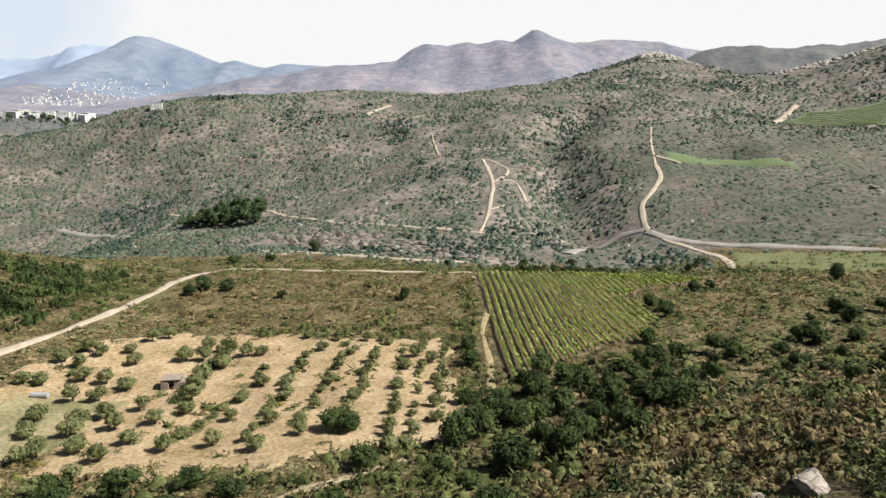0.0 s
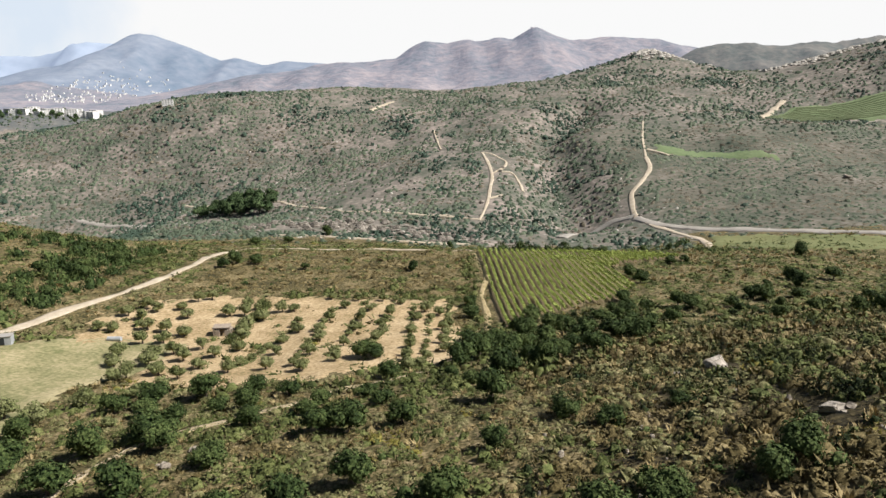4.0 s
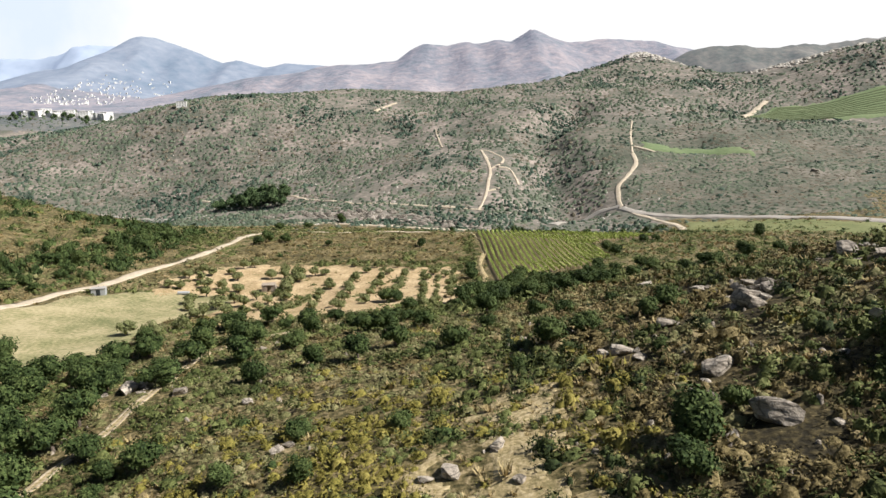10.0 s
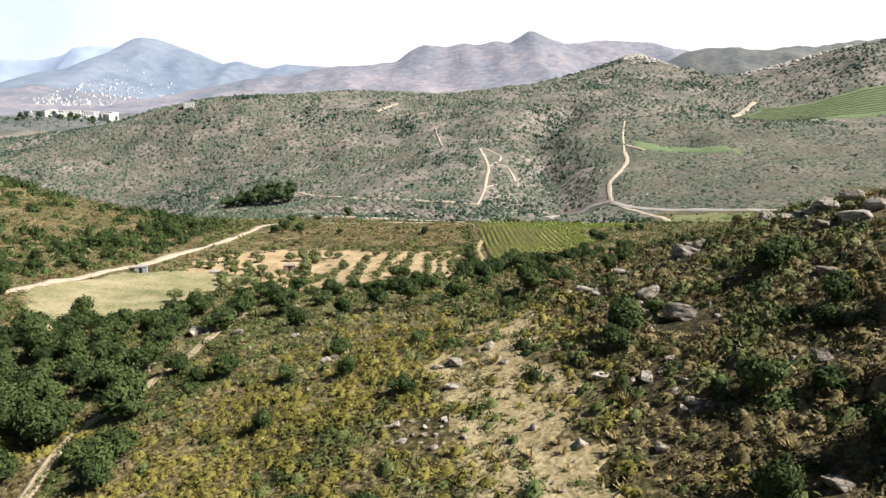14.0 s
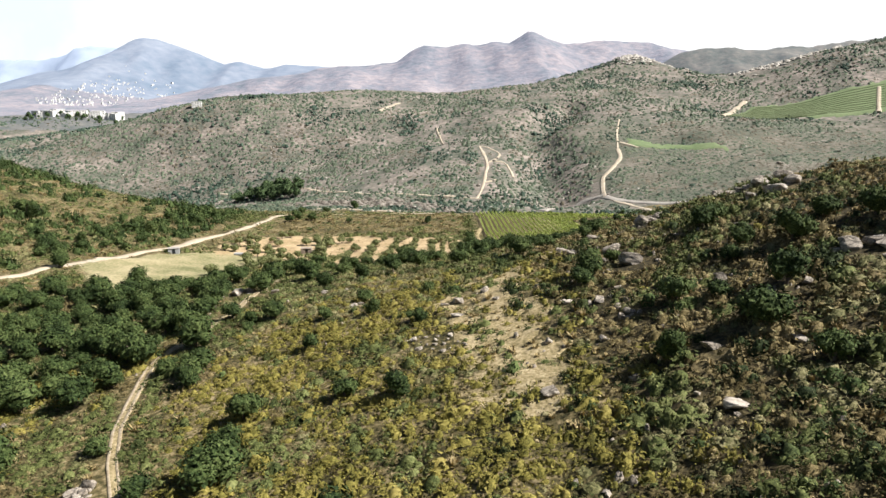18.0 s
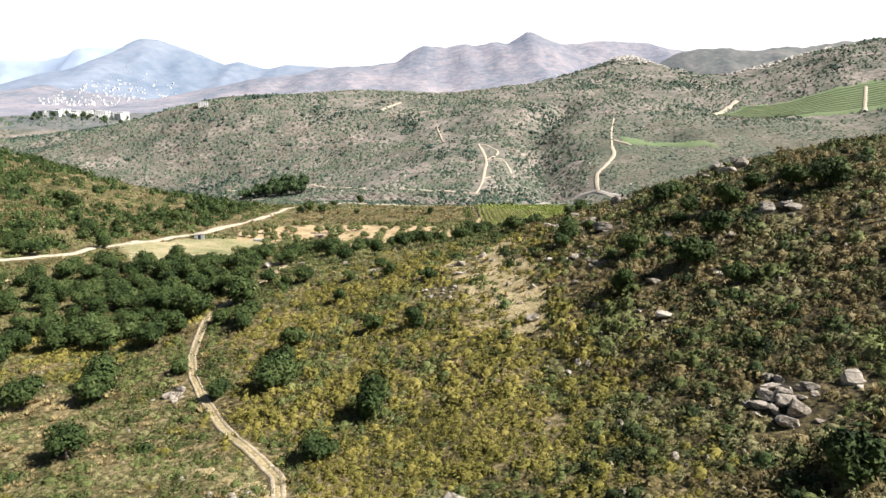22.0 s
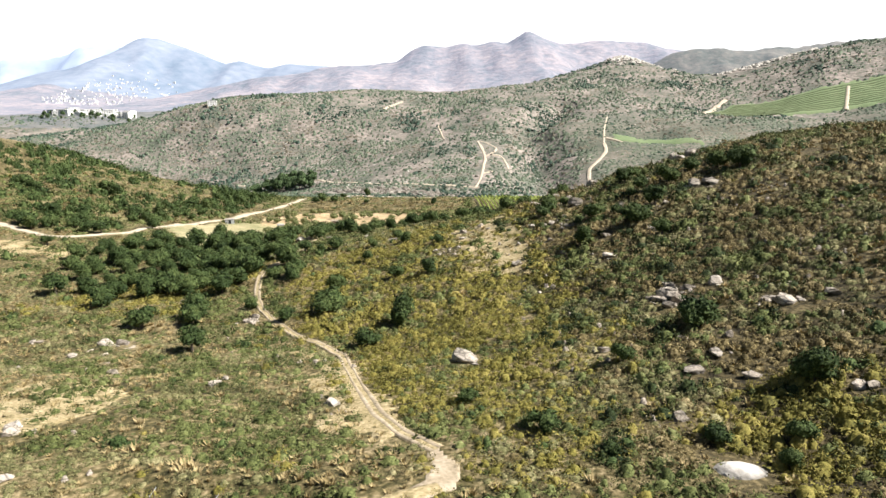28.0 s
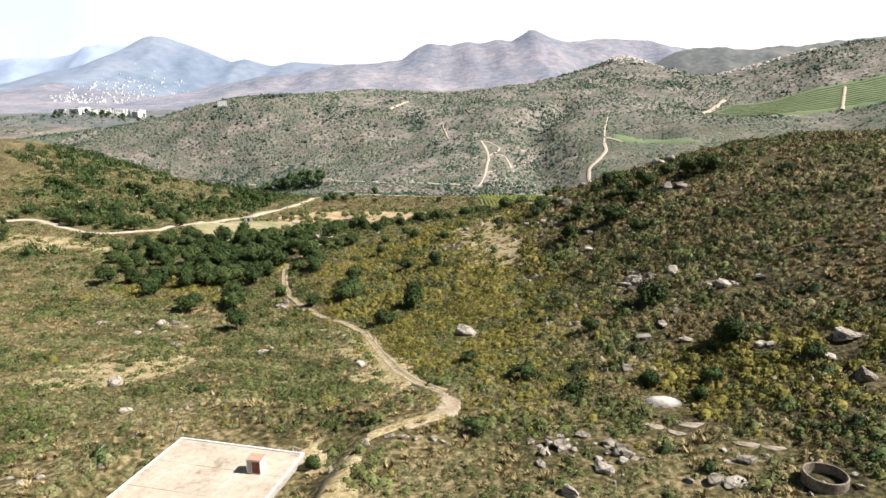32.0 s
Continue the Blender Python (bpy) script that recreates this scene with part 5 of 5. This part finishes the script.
spread_out("hedge_bushes", "leafy green bushes along the field edges", "bush", GREENSCRUB, large, hx[ok], hy[ok], 0.8 + 1.2 * r.rand(ok.sum()), r.uniform(0.8, 1.2, ok.sum()), r)

# small pale stones strewn over the near slopes
N = 900
sy = -122 + 160 * r.rand(N)
sx = np.where(r.rand(N) < 0.75, 4 + 46 * r.rand(N), -64 + 50 * r.rand(N))
ok = (np.abs(sx + 6) < 0.72 * (sy + 168) + 8) & (r.rand(N) < 0.35 + 1.2 * octaves(sx, sy, 12, 2, 97)) & ~((np.abs((sx + 26) * 0.975 - (sy + 118) * 0.222) < 8) & (np.abs((sx + 26) * 0.222 + (sy + 118) * 0.975) < 10))
spread_out("loose_stones", "small pale granite stones strewn among the scrub", "stones", ROCK, [blob((0, 0, 0.25), np.array([0.9, 0.65, 0.6]), r, 6, 2, -0.3) for k in range(5)], sx[ok], sy[ok], 0.22 + 0.42 * r.rand(ok.sum()) ** 2, np.full(ok.sum(), 1.2), r)

# the far hillsides
spots, y0 = [], 222.0
while y0 < 1130:
    gap = 2.75 * (1 + 0.0017 * (y0 - 222)) * (1.5 if y0 > 900 else 1)
    xr = np.arange(-0.7 * (y0 + 170), 0.7 * (y0 + 170), gap)
    spots.append(np.stack([xr + gap * (r.rand(len(xr)) - 0.5), y0 + gap * (r.rand(len(xr)) - 0.5)], 1))
    y0 += gap * 1.05
x, y = np.concatenate(spots).T
N = len(x)
way = np.exp(-(gully_way(x, y) / 24) ** 2)
flank = smooth(-70, -190, x) * smooth(760, 560, y)
moor = smooth(95, 135, x) * smooth(480, 400, y)
cliff = np.exp(-(from_line([(-108, 318), (-40, 290), (12, 270)], x, y) / 10) ** 2)
valley = smooth(262, 245, y) * smooth(70, 30, x)
grassy = np.exp(-((x - 62) / 45) ** 2 - ((y - 560) / 50) ** 2)
dens = 0.7 + 0.6 * octaves(x, y, 60, 3, 51) + 0.5 * way + 0.35 * flank + 0.5 * moor - 0.6 * cliff - 0.85 * valley - 0.35 * grassy
ok = (r.rand(N) < dens) & np.where(y > 900, x < -280, (y < 745) | (x > 120))
for poly in (CROP_FIELD, TERRACE_FIELD, ROAD_MEADOW):
    ok &= ~inside(poly, x, y)
for line, w in ((SCAR, 4.5), (SCAR_LOOP, 5), ([(36, 393.3), (44.8, 393), (46.9, 364)], 4), (EAST_TRACK, 4.5), (ROAD, 5), (ROAD_WEST, 5), (MAIN_TRACK, 4)):
    ok &= from_line(line, x, y) > w
for cx, cy, rx_, ry_ in ROCKY_TOPS:
    ok &= ((x - cx) / rx_) ** 2 + ((y - cy) / ry_) ** 2 > 1.1
x, y, way, flank, moor = x[ok], y[ok], way[ok], flank[ok], moor[ok]
tiny = [shrub_template(r, 1, 0, 0.4, 0.78) for k in range(6)]
lumps = [clump_template(r, 2, 5, 3, 0.35) for k in range(5)]
s = (0.95 + 1.2 * r.rand(len(x)) ** 2.4) * (1 + 0.0011 * (y - 225))
wood = np.exp(-((x + 108 - 0.7 * (y - 622)) / 34) ** 2 - ((y - 622) / 42) ** 2)
grove = octaves(x, y, 45, 3, 81) + 0.25 * octaves(x, y, 9, 2, 82) + 0.6 * way - 0.42 + 0.3 * flank + 0.8 * wood + 0.2 * smooth(560, 700, y) - 0.7 * moor - 0.6 * smooth(268, 250, y) * smooth(60, 20, x)
heath_tone = octaves(x, y * 2.2, 26, 3, 83) + 0.35 * moor - 0.28
g = np.where(r.rand(len(x)) < np.clip(0.08 + 1.3 * grove, 0.03, 0.85), 0, np.where(heath_tone + 0.25 * r.randn(len(x)) > 0.15, 2, 1))
low = 1 - 0.4 * moor
for k, (lab, mat, kit, big, tall) in enumerate((("dark evergreen trees and bushes dotting the far hillside", FARTREE, lumps, 1.7, 0.75), ("olive-green scrub on the far hillside", FARSCRUB, tiny, 1.45, 0.62), ("brown dry scrub on the far hillside", FARHEATH, tiny, 1.4, 0.4))):
    i = np.flatnonzero(g == k)
    spread_out("hillside_scrub", lab, "scrub", mat, kit, x[i], y[i], s[i] * big, tall * low[i] * r.uniform(0.8, 1.2, len(i)), r)

# loose pale stones on the far slopes
N = 1500
y = 258 + 330 * r.rand(N) ** 1.4
x = -60 + 190 * r.randn(N)
k = (r.rand(N) < 0.15 + 1.3 * octaves(x, y, 34, 3, 91)) & (np.abs(x) < 0.7 * (y + 90)) & ~inside(CROP_FIELD, x, y)
x, y = x[k], y[k]
spread_out("hillside_stones", "pale loose stones strewn over the far slope", "stones", WHITEROCK, [blob((0, 0, 0), np.array([0.9, 0.6, 0.5]), r, 6, 2, -0.3) for k in range(5)], x, y, 0.7 + 1.2 * r.rand(len(x)) ** 2.5, np.ones(len(x)), r)

# woods on the far left slope and in the valley bottom
N = 1760
x, y = np.r_[-205 + 112 * r.rand(1700), 20 + 85 * r.rand(60)], np.r_[0 + 186 * r.rand(1700), 206 + 50 * r.rand(60)]
ok = np.abs(x) < 0.7 * (y + 168)
for poly in (FIELD, VINE, GROVE, ROAD_MEADOW):
    ok &= ~inside(poly, x, y)
for line, w in ((MAIN_TRACK, 5), (ROAD, 5), (ROAD_WEST, 5), (EAST_TRACK, 5)):
    ok &= from_line(line, x, y) > w
ok &= r.rand(N) < 0.5 + 0.9 * octaves(x, y, 26, 3, 95)
x, y = x[ok], y[ok]
wood = [shrub_template(r, 5, 80, 0.13, 0.6) for k in range(6)]
spread_out("evergreen_wood", "dark evergreen oaks and tall bushes on the slope", "trees", OAKLEAF, wood, x, y, 1.4 + 2.2 * r.rand(len(x)) ** 1.6, r.uniform(0.95, 1.4, len(x)), r)

# ---- built things ----
def box(x0, x1, y0, y1, z0, z1, bevel=0.0):
    bm = bmesh.new()
    bmesh.ops.create_cube(bm, size=1)
    for v in bm.verts:
        v.co = Vector((x1 if v.co.x > 0 else x0, y1 if v.co.y > 0 else y0, z1 if v.co.z > 0 else z0))
    if bevel:
        bmesh.ops.bevel(bm, geom=bm.edges[:], offset=bevel, segments=2, affect="EDGES")
    return bm


def part(name, bm, mat, parent, label=""):
    me = bpy.data.meshes.new(name)
    bm.to_mesh(me); bm.free()
    me.materials.append(mat)
    ob = new(name, me)
    ob.parent = parent
    return tagged(ob, label)


def ring(outer, inner, z0, z1, seg=40, lip=0.03):
    """A thick round wall, open at the top."""
    bm = bmesh.new()
    prof = [(outer, z0), (outer, z1 - lip), (outer - lip, z1), (inner + lip, z1), (inner, z1 - lip), (inner, z0)]
    loops = [[bm.verts.new((math.cos(2 * math.pi * k / seg) * q, math.sin(2 * math.pi * k / seg) * q, z)) for k in range(seg)] for q, z in prof]
    for a, b in zip(loops, loops[1:] + loops[:1]):
        for k in range(seg):
            bm.faces.new((a[k], a[(k + 1) % seg], b[(k + 1) % seg], b[k]))
    bmesh.ops.recalc_face_normals(bm, faces=bm.faces[:])
    return bm


CONCRETE = noise_mix("weathered_pale_concrete", [(0.27, 0.21, 0.155), (0.44, 0.365, 0.28), (0.52, 0.44, 0.35), (0.58, 0.51, 0.43)], 0.35, fine=2.2, bump=0.01)
STAINED = noise_mix("stained_brown_concrete", [(0.14, 0.11, 0.08), (0.24, 0.195, 0.15), (0.34, 0.29, 0.235)], 0.8, fine=5.0, bump=0.02, span=0.25)
GREYCONCRETE = noise_mix("grey_concrete", [(0.26, 0.24, 0.22), (0.36, 0.34, 0.31), (0.44, 0.42, 0.39)], 0.9, fine=6.0, bump=0.01)
WHITEWALL = noise_mix("white_rendered_wall", [(0.66, 0.64, 0.6), (0.76, 0.74, 0.71), (0.8, 0.79, 0.77)], 0.5, fine=3.0)
RUSTDOOR = noise_mix("rusty_red_door", [(0.14, 0.045, 0.03), (0.22, 0.08, 0.05), (0.3, 0.14, 0.09)], 2.0, fine=9.0)
TILE = noise_mix("terracotta_roof", [(0.3, 0.15, 0.09), (0.42, 0.23, 0.14), (0.5, 0.3, 0.2)], 0.3, fine=2.0, random_object=0.5)
PANE = material("dark_window_pane", 0.15)[0]
PANE.node_tree.nodes["Principled BSDF"].inputs["Base Color"].default_value = (0.03, 0.035, 0.04, 1)
METAL = noise_mix("dull_galvanised_metal", [(0.3, 0.31, 0.32), (0.4, 0.41, 0.42), (0.48, 0.49, 0.5)], 0.8, rough=0.5)
REDCAP = noise_mix("reddish_cement", [(0.36, 0.2, 0.13), (0.46, 0.28, 0.2), (0.54, 0.36, 0.27)], 1.5, fine=7.0)
STONE = noise_mix("rough_field_stone", [(0.2, 0.16, 0.12), (0.34, 0.28, 0.22), (0.42, 0.36, 0.29)], 1.2, fine=6.0, bump=0.08)

# the covered water tank with its flat roof
TOP = 19.8
tank = tagged(new("water_tank"), "low concrete water tank with a stained pale flat roof", "tank")
tank.matrix_world = Matrix.Translation((-31.4, -111.4, 0)) @ Matrix.Rotation(radians(-12.85), 4, "Z")
LW, LL = 12.2, 15.0
part("wall", box(0.1, LW - 0.1, -LL + 0.1, -0.1, 17.6, TOP - 0.25), GREYCONCRETE, tank)
for i in range(3):
    for j in range(4):
        part("roof_panel", box(i * LW / 3 + 0.01, (i + 1) * LW / 3 - 0.01, -(j + 1) * LL / 4 + 0.01, -j * LL / 4 - 0.01, TOP - 0.25, TOP + 0.006 * ((i + j) % 2), 0.01), CONCRETE, tank)
for x0, x1, y0, y1 in ((0, LW, -0.18, 0), (0, 0.18, -LL, -0.18), (LW - 0.18, LW, -LL, -0.18)):
    part("kerb", box(x0, x1, y0, y1, TOP + 0.008, TOP + 0.1, 0.02), WHITEWALL, tank, "whitewashed low kerb")
hatch = tagged(new("hatch_house"), "small white box hut with a rusty red door on the roof", "hut")
hatch.matrix_world = tank.matrix_world @ Matrix.Translation((9.45, -3.4, TOP + 0.01)) @ Matrix.Rotation(radians(4), 4, "Z")
part("side", box(-0.62, 0.62, -0.5, 0.5, 0, 1.22, 0.02), WHITEWALL, hatch)
part("cap", box(-0.66, 0.66, -0.54, 0.54, 1.225, 1.3, 0.02), REDCAP, hatch, "reddish concrete cap")
part("door", box(-0.12, 0.52, -0.53, -0.503, 0.08, 1.1, 0.004), RUSTDOOR, hatch, "rusty red metal door")
part("panel", box(-0.55, -0.16, -0.53, -0.503, 0.08, 1.1, 0.004), METAL, hatch, "grey metal panel")
for k in range(3):
    rail = tagged(new("guard_rail"), "short white metal rail at the tank's corner", "rail", "tank corner rails")
    rail.matrix_world = tank.matrix_world @ Matrix.Translation((LW - 0.9 + 0.32 * k, -0.35 - 0.1 * k, TOP + 0.1))
    part("post", box(-0.02, 0.02, -0.02, 0.02, 0, 0.75), WHITEWALL, rail)
    part("bar", box(-0.02, 0.28, -0.015, 0.015, 0.62, 0.66), WHITEWALL, rail)
for k, (x, y, hgt, lean) in enumerate(((-32.6, -110.6, 2.0, 20), (-34.6, -113.5, 1.7, 4), (-35.8, -116.5, 1.6, -5), (-22.5, -109.3, 1.5, 3), (-27, -108.4, 1.5, -4))):
    post = tagged(new("fence_post"), "thin weathered fence post in dry grass", "post", "fence posts")
    post.matrix_world = Matrix.Translation((x, y, ground_height(x, y) - 0.2)) @ Matrix.Rotation(radians(lean), 4, "Y")
    part("stake", box(-0.035, 0.035, -0.035, 0.035, 0, hgt + 0.2, 0.008), BARK, post)
    part("wire", box(-0.01, 0.01, -0.6, 0.6, hgt - 0.1, hgt - 0.085), METAL, post)

copy_thing(oaks[1], placed(-18.5, -115.2, 0.95, 1.0, 1.0, 0.3))

# the open round cistern
well = tagged(new("round_cistern"), "open round grey concrete cistern in the scrub", "cistern")
well.location = (20.0, -123.6, 0)
part("wall", ring(1.5, 1.36, 22.0, 23.9), STAINED, well)
part("floor", ring(1.36, 0.02, 22.3, 22.5, 40, 0.0), STONE, well, "dark earth bottom")

# the pale dome and slabs
dome_me = boulder_mesh(31, 0.5, WHITEROCK)
for v in dome_me.vertices:
    n = v.co.normalized()
    v.co = (v.co * 0.25 + Vector((n.x * 0.5, n.y * 0.42, n.z * 0.33)) * 0.75)
dome = tagged(new("rock_dome", dome_me), "smooth whitish rock dome rising from the scrub", "rock")
dome.matrix_world = Matrix.Translation((13.4, -109.0, ground_height(13.4, -109.0) - 0.25)) @ Matrix.Diagonal((3.7, 3.0, 2.4, 1))
slab_me = boulder_mesh(37, 0.16, PALEROCK)
for x, y, w, a in SLABS:
    ob = tagged(new("rock_slab", slab_me), "flat pale bare rock slab in the ground", "rock", "pale rock slabs")
    ob.matrix_world = placed(x, y, w * 0.8, 1.0, a, 0.03) @ Matrix.Diagonal((1.15, 0.5, 0.8, 1))

# small farm things
shed = tagged(new("shed"), "small grey metal shed at the field's corner", "shed")
shed.matrix_world = Matrix.Translation((-89.0, 96.0, ground_height(-89, 96))) @ Matrix.Rotation(0.3, 4, "Z")
part("wall", box(-1.6, 1.6, -1.0, 1.0, -0.3, 1.7, 0.02), METAL, shed)
part("roof", box(-1.75, 1.75, -1.15, 1.15, 1.705, 1.8, 0.01), GREYCONCRETE, shed)
part("door", box(-0.45, 0.45, -1.04, -1.005, 0, 1.5), PANE, shed, "dark door")
hut = tagged(new("stone_hut"), "ruined brown stone hut with a dark doorway", "hut")
hut.matrix_world = Matrix.Translation((-50.6, 111.2, ground_height(-50.6, 111.2))) @ Matrix.Rotation(0.15, 4, "Z")
for x0, x1, y0, y1, z1 in ((-1.9, -1.5, -1.4, 1.4, 1.9), (1.5, 1.9, -1.4, 1.4, 1.6), (-1.495, 1.495, 1.0, 1.4, 2.0), (-1.495, -0.5, -1.4, -1.0, 1.7), (0.5, 1.495, -1.4, -1.0, 1.5)):
    part("wall", box(x0, x1, y0, y1, -0.3, z1, 0.06), STONE, hut)
part("roof", box(-2.0, 1.7, -1.45, 1.45, 2.005, 2.2, 0.05), STONE, hut)
drum = tagged(new("water_drum"), "grey cylindrical water drum lying in the grove", "drum")
drum.matrix_world = Matrix.Translation((-71.6, 104.8, ground_height(-71.6, 104.8) + 0.62)) @ Matrix.Rotation(radians(90), 4, "Y")
bm = bmesh.new()
bmesh.ops.create_cone(bm, cap_ends=True, segments=20, radius1=0.5, radius2=0.5, depth=2.9)
part("tank", bm, METAL, drum)
for z in (-0.9, 0.9):
    part("cradle", box(0.3, 0.62, -0.45, 0.45, z - 0.1, z + 0.1), STONE, drum)

# ---- the villages ----
def house_kind(w, d, h, pitched, windows, seed):
    root = tagged(new("house"), "white rendered house with a tiled roof on the hillside" if pitched else "white flat-roofed house on the hillside", "house", "hillside houses")
    part("wall", box(-w / 2, w / 2, -d / 2, d / 2, -4, h), WHITEWALL, root)
    if pitched:
        bm = box(-w / 2 - 0.4, w / 2 + 0.4, -d / 2 - 0.4, d / 2 + 0.4, h + 0.01, h + 1.8)
        for v in bm.verts:
            if v.co.z > h + 1:
                v.co.y *= 0.08
        part("roof", bm, TILE, root)
    else:
        part("roof", box(-w / 2 - 0.2, w / 2 + 0.2, -d / 2 - 0.2, d / 2 + 0.2, h + 0.01, h + 0.5), WHITEWALL, root)
    for k in range(windows):
        x = -w / 2 + w * (k % 4 + 0.5) / 4
        z = 1.2 + 2.9 * (k // 4)
        if z + 1.3 < h:
            part("window", box(x - 0.6, x + 0.6, -d / 2 - 0.06, -d / 2 - 0.005, z, z + 1.3), PANE, root)
    return root


r = np.random.RandomState(91)
village = [house_kind(17, 10, 8.8, False, 12, 2), house_kind(11, 9, 5.6, False, 4, 3), house_kind(20, 10, 6.4, False, 8, 7), house_kind(13, 9, 6.2, True, 8, 1)]
town = [house_kind(10, 9, 6.5, False, 0, 4), house_kind(12, 9, 8.5, False, 0, 5), house_kind(9, 8, 5.5, False, 0, 6)]
fresh = list(village) + list(town)


def settle(kinds, x, y, s, turn, up=0.0):
    k = r.randint(0, len(kinds))
    m = Matrix.Translation((x, y, ground_height(x, y) + up)) @ Matrix.Rotation(turn, 4, "Z") @ Matrix.Diagonal((s, s, s, 1))
    if kinds[k] in fresh:
        fresh.remove(kinds[k]); kinds[k].matrix_basis = m
    else:
        copy_thing(kinds[k], m)


for k in range(36):
    t = r.rand()
    settle(village if k % 6 == 0 else village[:3], -735 + 150 * t + r.normal(0, 6), 1050 + 30 * r.rand() + 20 * t, r.uniform(0.8, 1.2), r.uniform(-0.6, 0.6), 1.5)
settle(village, -283, 642, 0.6, 0.3)
for k in range(60):
    xx, yy = -760 + 200 * r.rand(), 1022 + 75 * r.rand()
    copy_thing(pines[k % 3], placed(xx, yy, r.uniform(0.55, 1.15), r.uniform(0.8, 1.1), r.rand() * 6, 0.3))
for k in range(205):
    q = r.rand() ** 0.8
    u = -0.645 + 0.175 * q
    yy = 2440 + (150 + 680 * min(q * 1.5, 1.0)) * r.rand()
    settle(town, u * yy, yy, r.uniform(0.5, 0.95), r.uniform(-0.8, 0.8), 1.5)
for k in range(28):
    yy = 3050 + 400 * r.rand()
    settle(town, (-0.5 + 0.085 * r.rand()) * yy, yy, r.uniform(0.7, 1.1), r.uniform(-0.8, 0.8), 1.5)

# ---- the bright sky low over the mountains ----
def sky_backdrop():
    m, n, l, b = material("bright_hazy_sky", 1.0)
    out = n["Material Output"]
    em = n.new("ShaderNodeEmission")
    geo, tex, ramp = n.new("ShaderNodeNewGeometry"), n.new("ShaderNodeTexNoise"), n.new("ShaderNodeValToRGB")
    sep, mr, add = n.new("ShaderNodeSeparateXYZ"), n.new("ShaderNodeMapRange"), n.new("ShaderNodeMath")
    tex.inputs["Scale"].default_value = 0.0011
    tex.inputs["Detail"].default_value = 6
    l.new(geo.outputs["Position"], tex.inputs["Vector"])
    l.new(geo.outputs["Position"], sep.inputs[0])
    mr.inputs[1].default_value, mr.inputs[2].default_value, mr.inputs[3].default_value, mr.inputs[4].default_value = -3200, -1300, -0.2, 0.35
    l.new(sep.outputs[0], mr.inputs[0])
    add.operation = "ADD"
    l.new(tex.outputs[0], add.inputs[0]); l.new(mr.outputs[0], add.inputs[1])
    ramp.color_ramp.elements[0].position, ramp.color_ramp.elements[0].color = 0.3, (0.76, 0.85, 0.96, 1)
    ramp.color_ramp.elements[1].position, ramp.color_ramp.elements[1].color = 0.62, (1, 1, 1, 1)
    l.new(add.outputs[0], ramp.inputs[0])
    l.new(ramp.outputs[0], em.inputs[0])
    em.inputs[1].default_value = 0.68
    l.new(em.outputs[0], out.inputs[0])
    a = np.linspace(-1, 1, 41)
    X = np.repeat((5600 * a)[None], 2, 0)
    Y = np.repeat((4880 - 0 * a)[None], 2, 0)
    Z = np.stack([np.full(41, -80.0), np.full(41, 1500.0)])
    return tagged(sheet("backdrop", X, Y, Z, m), "bright white hazy sky with faint blue at one side", "sky", kind="structure")


sky_backdrop()
